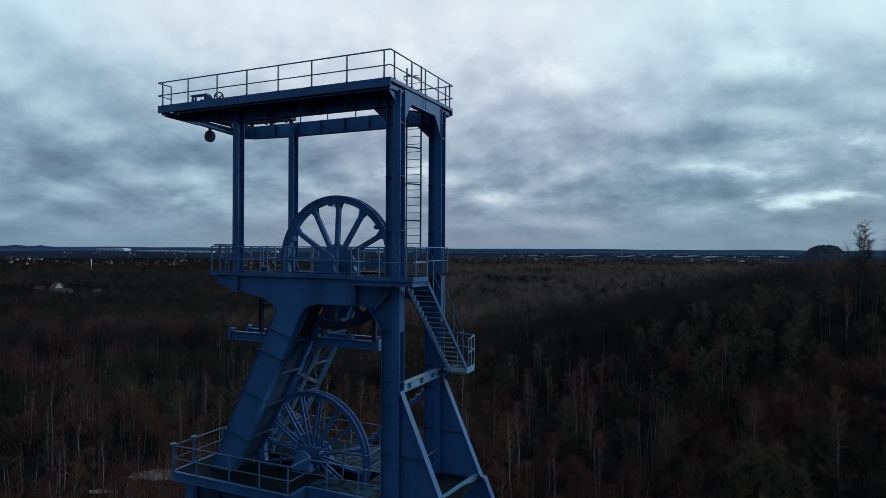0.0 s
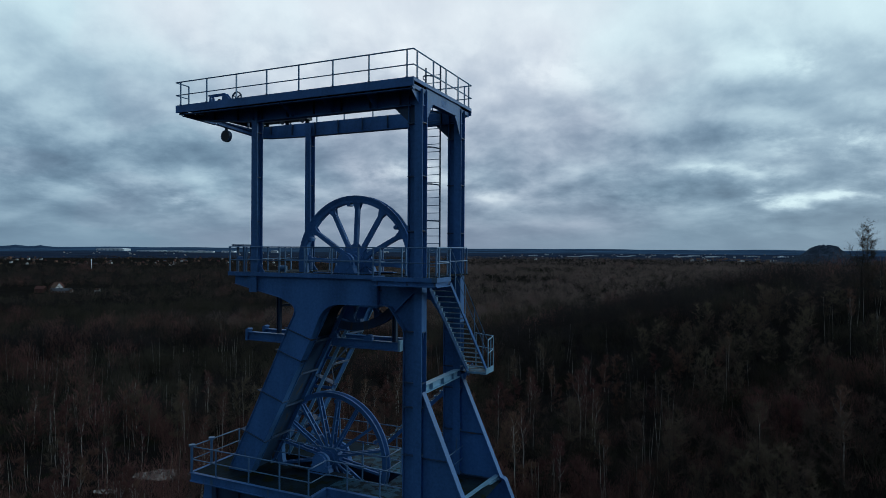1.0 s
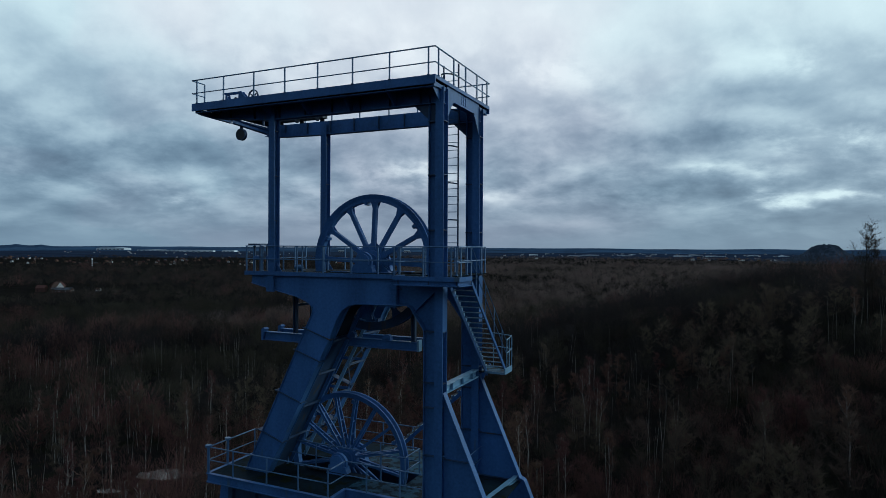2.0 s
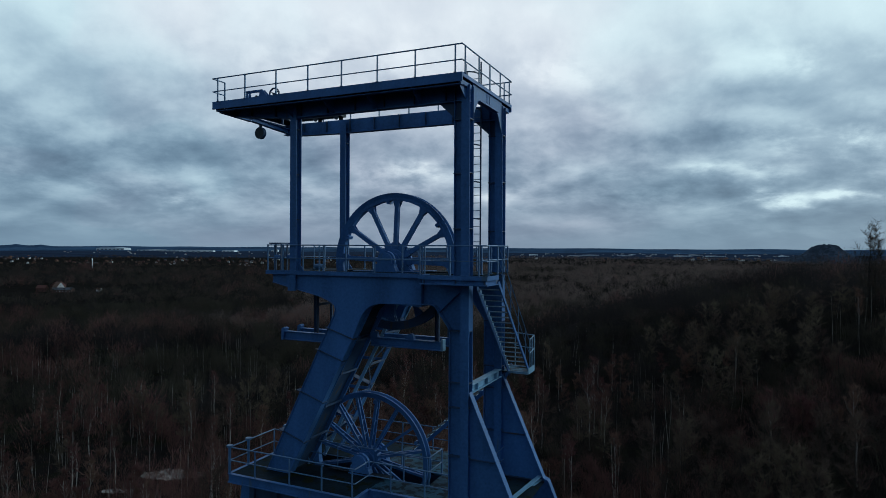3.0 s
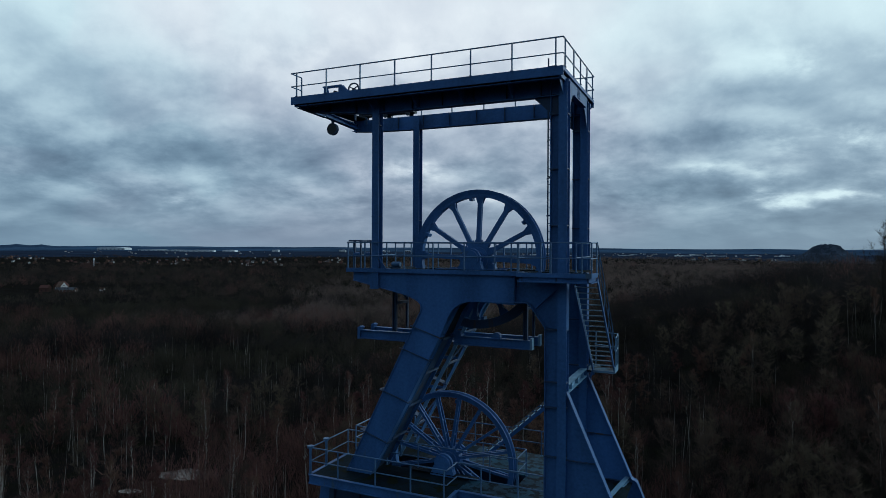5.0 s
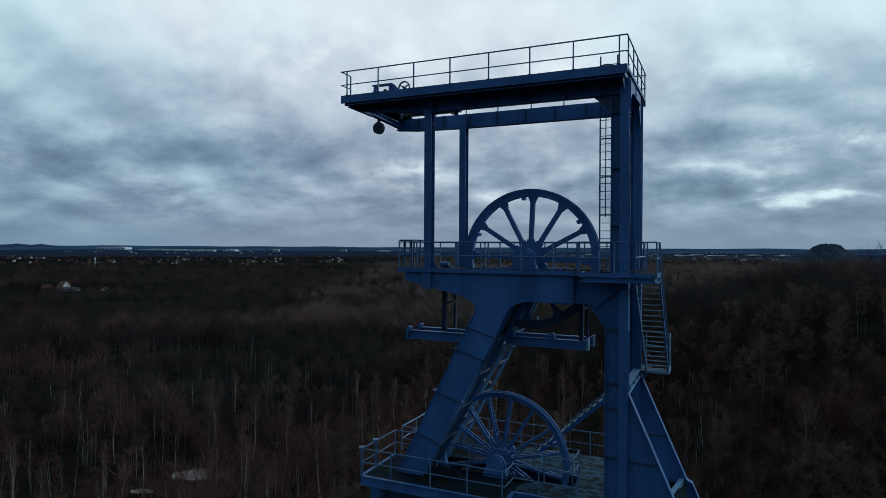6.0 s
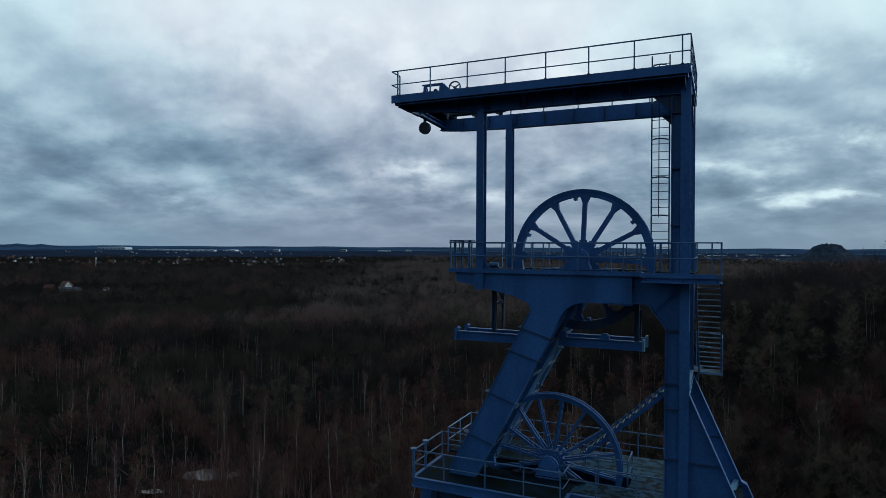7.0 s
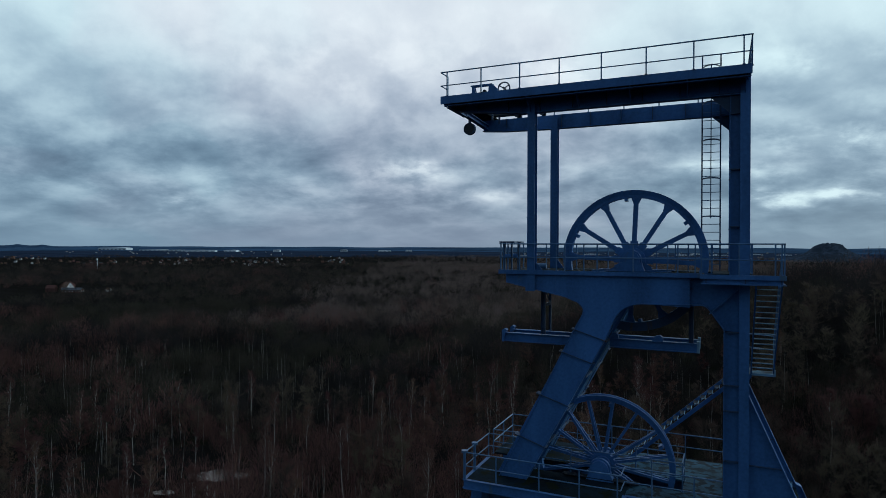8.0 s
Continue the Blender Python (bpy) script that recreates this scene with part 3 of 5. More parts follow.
box(bm, -0.24, 1.9, 56.26, 0.02, 4.1, 56.29)
part("side_girder_flange", bm, PAINT, headframe)
bm = BM()
for i in range(8):
    for y in (2.75, 2.95, 3.15):
        box(bm, -0.07, y - 0.02, 56.4 + i * 0.05, -0.05, y + 0.02, 56.43 + i * 0.05)
tagged(part("rivets", bm, PAINT, headframe), kind="stuff")
# left-hand overhang: end beam and its hangers
bm = BM()
ibeam(bm, (-12.02, 0.2, 56.60), (-12.02, 2.2, 56.56), 0.22, 0.2)
part("end_beam", bm, PAINT, headframe)
bm = BM()
ibeam(bm, (-11.96, 2.2, 56.58), (-11.96, BACK - 0.02, 56.44), 0.24, 0.24)
part("end_beam", bm, PAINT, headframe)
for y in (3.5, 4.55):
    bm = BM()
    box(bm, -11.2, y - 0.04, 56.5, -11.12, y + 0.04, 56.86)
    part("hanger", bm, PAINT_DARK, headframe)

# ---- lower deck ----
for x0, y0, x1, y1, skin in ((-11.05, -0.2, -4.5, 2.3, DECK), (-4.5, 0.9, -0.9, 2.3, WETDECK), (-2.4, 2.3, -0.9, 6.6, WETDECK), (-11.05, 2.3, -8.9, 2.85, DECK), (-11.05, 3.7, -5.6, 6.6, DECK), (-5.6, 3.7, -2.4, 6.6, WETDECK)):
    bm = BM()
    box(bm, x0, y0, 40.24, x1, y1, 40.32)
    part("lower_floor", bm, skin, headframe, "dark mossy lower deck plate" if skin == DECK else "pale wet patchy deck plate")
EDGE = [(-11.05, 2.85), (-11.05, -0.2), (-4.5, -0.2), (-4.5, 0.9), (-0.9, 0.9)]
for (xa, ya), (xb, yb) in zip(EDGE, EDGE[1:]):
    bm = BM()
    ibeam(bm, (xa, ya, 40.13), (xb, yb, 40.13), 0.4, 0.16, 0.03, 0.03)
    part("deck_edge", bm, PAINT, headframe)
bm = BM()
box(bm, -10.55, 0.55, 36.5, -0.9, 0.6, 39.92)
box(bm, -10.55, 5.4, 36.5, -0.9, 5.45, 39.92)
box(bm, -10.6, 0.6, 36.5, -10.55, 5.4, 39.92)
part("lower_girder", bm, PAINT_DARK, headframe)
for x in (-10.3, -9.0, -7.6, -6.2, -4.9, -3.5, -2.1):
    bm = BM()
    box(bm, x - 0.12, 0.4, 36.5, x + 0.12, 0.55, 39.92)
    part("stiffener", bm, PAINT_DARK, headframe)
for y in (0.9, 5.1):
    bm = BM()
    ibeam(bm, (-10.7, y, 39.9), (-16.0, y, 0.0), 0.7, 0.5, 0.04, 0.04, (0, 1, 0))
    part("lower_leg", bm, PAINT, headframe)
    for z in (28.0, 14.0):
        bm = BM()
        ibeam(bm, (-10.7 - (39.9 - z) * 0.133, y, z), (-0.4, y, z), 0.4, 0.3)
        part("cross_tie", bm, PAINT, headframe)


# ---- railings ----
POST = {}


def post_mesh(h):
    if h not in POST:
        bm = BM()
        box(bm, -0.025, -0.025, 0, 0.025, 0.025, h)
        box(bm, -0.05, -0.05, 0, 0.05, 0.05, 0.015)
        POST[h] = mesh_of("post", bm, RAILPAINT)
    return POST[h]


def railing(path, posts, label, h=1.05, mid=0.46, group="guard railings", r=0.028):
    rail = thing("guard_railing", path[0], label, "railing", group)
    for name, z in (("top_rail", h), ("mid_rail", mid)):
        bm = BM()
        for a, b in zip(path, path[1:]):
            tube(bm, [(a[0], a[1], a[2] + z), (b[0], b[1], b[2] + z)], r if z == h else r * 0.85)
        part(name, bm, RAILPAINT, rail)
    for p in posts:
        piece("post", post_mesh(h), Matrix.Translation(p), rail)
    return rail


T = 56.97
railing([(-12.3, 0.0, T), (0.0, 0.0, T)], [(x, 0.0, T) for x in (-12.0, -10.41, -8.69, -7.02, -5.34, -3.65, -1.96, -0.28)], "thin blue steel railing along the open top deck")
railing([(0.0, 0.0, T), (0.0, 5.87, T)], [(0.0, y, T) for y in (0.3, 1.75, 3.0, 4.3, 5.55)], "thin blue steel railing on the ladder side of the top deck")
railing([(0.0, 5.87, T), (-12.3, 5.87, T)], [(x, 5.87, T) for x in (-0.35, -2.0, -3.7, -5.3, -7.0, -8.7, -10.4)], "thin blue steel railing along the far edge of the top deck")
railing([(-12.3, 0.0, T), (-12.3, 0.75, T)], [(-12.3, 0.75, T)], "short blue railing end beside the winch")
railing([(-12.3, 4.4, T), (-12.3, 5.87, T)], [(-12.3, 4.4, T), (-12.3, 5.7, T)], "short blue railing end on the top deck")

P = 49.32
railing([(-9.8, 0.78, P), (-1.68, 0.78, P)], [(x, 0.78, P) for x in (-9.75, -8.9, -6.95, -5.6, -4.2, -2.9, -1.9)], "blue tubular railing along the wheel platform", 1.16, 0.58)
railing([(-1.68, 0.78, P), (-1.68, -0.12, P), (1.05, -0.12, P), (1.05, 1.1, P)], [(-1.66, -0.12, P), (-0.4, -0.12, P), (0.75, -0.12, P), (1.05, 0.1, P), (1.05, 1.1, P)], "blue tubular railing round the stair-head platform", 1.16, 0.58)
railing([(-9.8, 0.78, P), (-9.8, 5.2, P)], [(-9.8, y, P) for y in (1.3, 1.9, 3.4, 4.3, 5.2)], "blue railing on the outer end of the wheel platform", 1.16, 0.58)
railing([(-9.8, 5.2, P), (0.1, 5.2, P)], [(x, 5.2, P) for x in (-8.9, -7.4, -5.9, -4.4, -2.9, -1.4, 0.08)], "blue railing along the far side of the wheel platform", 1.16, 0.58)
railing([(-7.6, 2.0, P), (-1.35, 2.0, P)], [(x, 2.0, P) for x in (-7.6, -6.4, -2.6, -1.35)], "blue inner guard rail beside the upper wheel", 1.16, 0.58)
railing([(-7.6, 4.0, P), (-1.35, 4.0, P)], [(x, 4.0, P) for x in (-7.6, -6.2, -4.9, -3.6, -2.3, -1.35)], "blue inner guard rail behind the upper wheel", 1.16, 0.58)
railing([(0.1, 5.2, P), (0.1, 1.9, P)], [(0.1, y, P) for y in (1.9, 3.0, 4.65)], "blue railing along the well of the stair head", 1.16, 0.58)

L = 40.32
lowrail = "pale-edged blue railing round the lower deck"
railing([(-11.03, 2.8, L), (-11.03, -0.18, L), (-4.5, -0.18, L), (-4.5, 0.88, L), (-0.9, 0.88, L)], [(-11.03, 1.0, L), (-11.03, 2.8, L), (-9.6, -0.18, L), (-7.75, -0.18, L), (-6.1, -0.18, L), (-4.62, -0.18, L), (-3.45, 0.88, L), (-1.9, 0.88, L)], lowrail, 1.16, 0.58)
railing([(-8.8, 2.8, L), (-11.03, 2.8, L)], [(-9.8, 2.8, L)], lowrail, 1.16, 0.58)
railing([(-8.8, 3.5, L), (-11.03, 3.5, L), (-11.03, 6.5, L), (-0.9, 6.5, L)], [(-11.03, 3.5, L), (-11.03, 5.0, L), (-11.03, 6.5, L), (-9.3, 6.5, L), (-7.6, 6.5, L), (-5.9, 6.5, L), (-4.2, 6.5, L), (-2.5, 6.5, L)], lowrail, 1.16, 0.58)
railing([(-8.6, 2.3, L), (-2.4, 2.3, L), (-2.4, 3.65, L), (-8.6, 3.65, L)], [(-8.6, 2.3, L), (-7.0, 2.3, L), (-3.6, 2.3, L), (-2.4, 2.3, L), (-2.4, 3.65, L), (-4.4, 3.65, L), (-6.5, 3.65, L), (-8.6, 3.65, L)], "blue guard rail round the lower wheel pit", 1.16, 0.58)
for x, y in ((-11.03, -0.18), (-11.03, 1.0)):
    cap = thing("cable_reel", (x, y, L + 1.16), "small capped steel roller on the railing post", "roller", "capped rollers")
    bm = BM()
    drum(bm, (x, y, L + 0.0), (x, y, L + 1.2), 0.06, 10)
    part("stem", bm, RAILPAINT, cap)
    bm = BM()
    drum(bm, (x, y, L + 1.16), (x, y, L + 1.25), 0.14, 12)
    part("cap", bm, RAILPAINT, cap)

for x, y in ((-9.58, 1.3), (-9.52, 2.05)):
    st = thing("roller_stand", (x, y, P), "steel roller stand with a flat cap on the wheel platform", "roller", "capped rollers")
    for dx in (-0.16, 0.16):
        bm = BM()
        box(bm, x + dx - 0.03, y - 0.03, P, x + dx + 0.03, y + 0.03, P + 1.2)
        part("post", bm, PAINT_DARK, st)
    bm = BM()
    box(bm, x - 0.34, y - 0.24, P + 1.2, x + 0.34, y + 0.24, P + 1.27)
    part("cap", bm, PAINT_DARK, st)
    bm = BM()
    drum(bm, (x - 0.14, y, P + 0.62), (x + 0.14, y, P + 0.62), 0.1, 12)
    part("roller", bm, PAINT, st)


# ---- wheels ----
def winding_wheel(c, R, spokes, first, label, channel):
    w = thing("winding_wheel", (c[0], c[1], c[2] - R), label, "winding wheel", "winding wheels")
    deep = 0.24 if channel else 0.33
    bm = BM()
    ring_lathe(bm, c, [(R, -0.2), (R, -0.13), (R - 0.13, -0.05), (R - 0.13, 0.05), (R, 0.13), (R, 0.2), (R - 0.2, 0.13), (R - deep, 0.13), (R - deep, -0.13), (R - 0.2, -0.13)], 72)
    part("rim", bm, PAINT, w, "deep-grooved rope rim")
    bm = BM()
    ring_lathe(bm, c, [(0.14, -0.32), (0.36, -0.32), (0.36, -0.2), (0.52, -0.18), (0.52, 0.18), (0.36, 0.2), (0.36, 0.32), (0.14, 0.32)], 32)
    part("hub", bm, PAINT, w)
    bm = BM()
    drum(bm, (c[0], c[1] - 0.95, c[2]), (c[0], c[1] + 0.95, c[2]), 0.14, 16)
    part("axle", bm, PAINT_DARK, w)
    for s in (-1, 1):
        bm = BM()
        drum(bm, (c[0], c[1] + s * 0.62, c[2]), (c[0], c[1] + s * 0.98, c[2]), 0.36, 24)
        box(bm, c[0] - 0.46, c[1] + s * 0.8 - 0.16, c[2] - 0.55, c[0] + 0.46, c[1] + s * 0.8 + 0.16, c[2] - 0.12)
        b = part("bearing", bm, PAINT, w)
        bm = BM()
        plate(bm, [(c[0] - 0.58, c[2] - 0.5), (c[0] + 0.58, c[2] - 0.5), (c[0] + 0.48, c[2] - 0.24), (c[0] + 0.3, c[2] - 0.1), (c[0] - 0.3, c[2] - 0.1), (c[0] - 0.48, c[2] - 0.24)], c[1] + s * 0.8 - 0.15, c[1] + s * 0.8 + 0.15)
        part("pedestal", bm, PAINT, b)
        bm = BM()
        ring_lathe(bm, (c[0], c[1] + s * 0.8, c[2]), [(0.36, -0.06), (0.44, -0.06), (0.44, 0.06), (0.36, 0.06)], 24)
        part("bearing_cap", bm, PAINT, b)
    bm = BM()
    if channel:
        for s in (-0.16, 0.16):
            bar(bm, (0.45, s, 0), (R - 0.22, s * 0.6, 0), 0.05, 0.11)
            bar(bm, (0.45, s, 0.05), (R - 0.22, s * 0.6, 0.05), 0.09, 0.02)
        for x in (1.1, 1.7, 2.3):
            bar(bm, (x, -0.14, 0), (x, 0.14, 0), 0.05, 0.05)
    else:
        bar(bm, (0.45, 0, 0), (R - 0.3, 0, 0), 0.18, 0.05)
        bar(bm, (0.45, 0, 0), (R - 0.3, 0, 0), 0.05, 0.19)
        bar(bm, (0.45, -0.08, 0), (R - 0.3, -0.08, 0), 0.03, 0.19)
        bar(bm, (0.45, 0.08, 0), (R - 0.3, 0.08, 0), 0.03, 0.19)
    me = mesh_of("spoke", bm, PAINT)
    for i in range(spokes):
        piece("spoke", me, Matrix.Translation(c) @ Matrix.Rotation(-radians(first + i * 360 / spokes), 4, "Y"), w)
    bm = BM()
    for s in (-1, 1):
        bar(bm, (0.40, s * 0.10, 0), (0.82, s * 0.10, 0), 0.03, 0.30)
    me = mesh_of("hub_shoe", bm, PAINT)
    bm = BM()
    for s in (-1, 1):
        plate(bm, [(R - 0.62, -0.09), (R - 0.30, -0.22), (R - 0.30, 0.22), (R - 0.62, 0.09)], s * 0.09 - 0.015, s * 0.09 + 0.015)
    me2 = mesh_of("rim_shoe", bm, PAINT)
    for i in range(spokes):
        m = Matrix.Translation(c) @ Matrix.Rotation(-radians(first + i * 360 / spokes), 4, "Y")
        if channel:
            continue
        piece("hub_shoe", me, m, w)
        piece("rim_shoe", me2, m, w)
    bm = BM()
    box(bm, -0.1, -0.17, -0.07, 0.06, 0.17, 0.07)
    me = mesh_of("rim_clamp", bm, PAINT)
    for i in range(6):
        piece("rim_clamp", me, Matrix.Translation(c) @ Matrix.Rotation(-radians(first + 9 + i * 60), 4, "Y") @ Matrix.Translation((R - 0.36, 0, 0)), w)
    return w


winding_wheel((-4.47, 3.03, 49.80), 3.02, 12, 27.5, "large blue spoked steel winding wheel on the upper platform", False)
winding_wheel((-5.70, 3.0, 40.82), 3.0, 16, 14.0, "large blue winding wheel with paired spokes on the lower deck", True)
# added dark sheets over the upper wheel's rim, standing for shade below the platform
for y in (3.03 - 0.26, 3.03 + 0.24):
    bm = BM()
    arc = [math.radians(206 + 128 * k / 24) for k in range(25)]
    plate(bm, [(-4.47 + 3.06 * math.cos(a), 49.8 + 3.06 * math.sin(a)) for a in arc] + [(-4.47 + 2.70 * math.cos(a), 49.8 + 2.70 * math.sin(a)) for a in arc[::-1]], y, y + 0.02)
    part("rim_guard", bm, PAINT_DARK, headframe, "added dark curved sheet standing for shade on the lower rim")
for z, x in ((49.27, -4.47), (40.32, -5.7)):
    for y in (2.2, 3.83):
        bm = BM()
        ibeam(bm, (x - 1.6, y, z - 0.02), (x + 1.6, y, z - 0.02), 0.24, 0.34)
        part("wheel_beam", bm, PAINT if z > 45 else DARK_STEEL, headframe)


# ---- stair from the platform to the landing ----
def stair(top, foot, axis, width, steps, label, phase=0.6, count=17, rails=True):
    top, foot, axis = Vector(top), Vector(foot), Vector(axis)
    st = thing("steel_stair", foot, label, "stair", "steel stairs")
    run = foot - top
    for s in (0, 1):
        bm = BM()
        low = Vector((0, 0, 0 if s else -0.24))
        bar(bm, top + axis * (s * width) + low, foot + axis * (s * width) + low, 0.05, 0.14 if s else 0.17)
        part("stringer", bm, PAINT, st)
    d, sd, u = axes(top, foot)
    flat = Vector((run.x, run.y, 0)).normalized()
    bm = BM()
    bar(bm, (0.03, 0, 0), (width - 0.03, 0, 0), 0.19, 0.03)
    me = mesh_of("tread", bm, DARK_STEEL)
    bm = BM()
    bar(bm, (0.03, -0.105, 0.0), (width - 0.03, -0.105, 0.0), 0.03, 0.034)
    nose = mesh_of("nosing", bm, GALV)
    big_end = 1.0 if rails else 0.38
    bm = BM()
    va = [bm.verts.new((-0.02, y, z)) for y, z in ((-0.15 * big_end, 0.02), (0.12 * big_end, 0.02), (0.12 * big_end, -0.2 * big_end))]
    vb = [bm.verts.new((0.02, y, z)) for y, z in ((-0.15 * big_end, 0.02), (0.12 * big_end, 0.02), (0.12 * big_end, -0.2 * big_end))]
    bm.faces.new(va)
    bm.faces.new(vb[::-1])
    for k in range(3):
        bm.faces.new((va[k], vb[k], vb[(k + 1) % 3], va[(k + 1) % 3]))
    wedge = mesh_of("tread_bracket", bm, GALV)
    for i in range(count):
        p = top + run * ((i + phase) / steps)
        m = Matrix.Translation(p) @ Matrix((axis, flat, (0, 0, 1))).transposed().to_4x4()
        piece("tread", me, m, st)
        piece("nosing", nose, m, st, "pale worn metal nosing")
        piece("tread_bracket", wedge, m, st, "pale triangular tread bracket")
    if not rails:
        return st
    bm = BM()
    side = axis * width
    for h in (1.28, 0.72):
        tube(bm, [top + side + Vector((0, 0, h + 0.1)), foot + side + Vector((0, 0, h + 0.1))], 0.02)
    part("handrail", bm, RAILPAINT, st)
    for i in range(4):
        p = top + run * ((i + 0.5) / 4) + side
        bm = BM()
        bar(bm, p, p + Vector((0, 0, 1.38)), 0.03, 0.03, (0, 1, 0))
        part("post", bm, RAILPAINT, st)
    return st


stair((0.2, 1.1, 49.12), (0.2, 5.25, 44.98), (1, 0, 0), 0.87, 17.3, "steep blue steel stair with pale worn treads", 1.45, 16)
stair((-0.1, 5.75, 44.95), (-5.1, 5.75, 40.35), (0, 1, 0), 0.75, 17, "blue steel stair down to the lower deck", 0.6, 17, False)
landing = thing("stair_landing", (0.6, 5.4, 44.9), "small railed steel landing at the stair foot", "landing")
bm = BM()
plate(bm, [(-0.15, 44.84), (1.1, 44.84), (1.1, 44.90), (-0.15, 44.90)], 5.0, 5.95)
box(bm, -0.15, 5.95, 44.84, 0.3, 6.5, 44.90)
part("floor_plate", bm, WETDECK, landing)
bm = BM()
box(bm, 1.1, 5.0, 44.84, 1.14, 5.95, 45.1)
box(bm, 0.15, 4.97, 44.84, 1.1, 5.0, 44.94)
part("edge_plate", bm, GALV, landing)
bm = BM()
for z in (46.45, 45.85, ):
    tube(bm, [(1.12, 5.26, z - 0.1), (1.12, 5.95, z), (0.0, 6.5, z)], 0.022)
part("handrail", bm, GALV, landing)
for x, y in ((1.12, 5.26), (1.12, 5.6), (1.12, 5.95), (0.05, 6.5)):
    bm = BM()
    bar(bm, (x, y, 44.9), (x, y, 46.40), 0.035, 0.035)
    part("post", bm, GALV, landing)
bm = BM()
bar(bm, (0.2, 5.0, 44.88), (-0.1, 5.0, 44.2), 0.1, 0.1, (0, 1, 0))
part("bracket", bm, PAINT, landing)

# ---- caged ladder ----
ladder = thing("caged_ladder", (-1.42, 4.7, 49.32), "tall caged steel ladder up to the top deck hatch", "ladder")
for x in (-1.79, -1.05):
    bm = BM()
    box(bm, x - 0.03, 4.69, 49.32, x + 0.03, 4.74, 58.75)
    part("side_rail", bm, PAINT_DARK, ladder)
bm = BM()
drum(bm, (-1.79, 4.715, 0), (-1.05, 4.715, 0), 0.016, 8)
me = mesh_of("rung", bm, RAILPAINT)
for i in range(26):
    piece("rung", me, Matrix.Translation((0, 0, 49.62 + i * 0.35)), ladder)
for z in (51.69, 53.33, 54.98, 56.6, 58.16):
    bm = BM()
    pts = [(-1.42 - 0.37 * math.cos(a), 4.7 - 0.72 * math.sin(a), z) for a in [k * math.pi / 10 for k in range(11)]]
    rim = [[bm.verts.new((x + (x + 1.42) * k, y + (y - 4.7) * k, z + h)) for k, h in ((0, -0.03), (0, 0.03), (0.03, 0.03), (0.03, -0.03))] for x, y, z in pts]
    for A, B in zip(rim, rim[1:]):
        for k in range(4):
            bm.faces.new((A[k], A[(k + 1) % 4], B[(k + 1) % 4], B[k]))
    part("cage_hoop", bm, PAINT_DARK, ladder)
bm = BM()
bar(bm, (-1.42, 3.98, 51.6), (-1.42, 3.98, 58.16), 0.04, 0.012, (0, 1, 0))
part("cage_strap", bm, PAINT_DARK, ladder)

# ---- top deck kit ----
winch = thing("deck_winch", (-10.8, 1.1, 56.92), "small steel winch with a handwheel on the top deck", "winch")
for y in (0.94, 1.12):
    bm = BM()
    plate(bm, [(-11.24, 56.92), (-10.98, 56.92), (-11.0, 57.12), (-11.1, 57.5), (-11.18, 57.5)], y - 0.02, y + 0.02)
    part("side_frame", bm, PAINT, winch)
    bm = BM()
    plate(bm, [(-10.44, 56.92), (-9.95, 56.92), (-10.0, 57.3), (-10.22, 57.52), (-10.4, 57.54)], y - 0.02, y + 0.02)
    part("side_frame", bm, PAINT, winch)
    bm = BM()
    box(bm, -11.26, y - 0.03, 57.50, -10.24, y + 0.03, 57.56)
    part("top_bar", bm, PAINT, winch)
bm = BM()
drum(bm, (-10.62, 0.95, 57.24), (-10.62, 1.11, 57.24), 0.09, 14)
part("rope_drum", bm, RUBBER, winch)
bm = BM()
ring_lathe(bm, (-9.78, 1.2, 57.36), [(0.24, -0.03), (0.29, -0.03), (0.29, 0.03), (0.24, 0.03)], 28)
hw = part("handwheel", bm, PAINT_DARK, winch)
bm = BM()
for k in range(3):
    a = k * math.tau / 3 + 0.5
    bar(bm, (-9.78, 1.2, 57.36), (-9.78 + 0.26 * math.cos(a), 1.2, 57.36 + 0.26 * math.sin(a)), 0.04, 0.04, (0, 1, 0))
drum(bm, (-9.78, 1.12, 57.36), (-9.78, 1.4, 57.36), 0.05, 10)
part("wheel_spokes", bm, PAINT_DARK, hw)
bm = BM()
ring_lathe(bm, (-11.75, 1.1, 56.9), [(0.24, -0.1), (0.3, -0.1), (0.3, 0.1), (0.24, 0.1)], 24)
part("rope_sheave", bm, RUBBER, winch)

block = thing("hoist_pulley", (-12.13, 3.0, 55.8), "round steel pulley block hanging under the deck end", "pulley")
bm = BM()
drum(bm, (-12.13, 2.92, 56.05), (-12.13, 3.08, 56.05), 0.25, 28)
part("sheave", bm, RUBBER, block)
bm = BM()
box(bm, -12.18, 2.94, 56.22, -12.08, 3.06, 56.52)
part("strap", bm, PAINT_DARK, block)
bm = BM()
ring_lathe(bm, (-12.13, 3.0, 56.05), [(0.25, -0.09), (0.29, -0.09), (0.29, -0.05), (0.26, 0.0), (0.29, 0.05), (0.29, 0.09), (0.25, 0.09)], 28)
part("sheave_rim", bm, PAINT_DARK, block)

trolley = thing("rope_trolley", (-11.3, 5.5, 56.92), "dark steel trolley on small wheels at the far deck edge", "trolley")
bm = BM()
box(bm, -12.1, 5.3, 57.1, -8.9, 5.75, 57.28)
box(bm, -11.8, 5.35, 57.28, -10.6, 5.7, 57.4)
part("frame", bm, RUBBER, trolley)
for x in (-11.85, -10.5, -9.2):
    for y in (5.28, 5.7):
        bm = BM()
        drum(bm, (x, y, 57.05), (x, y + 0.06, 57.05), 0.12, 14)
        part("wheel", bm, RUBBER, trolley)

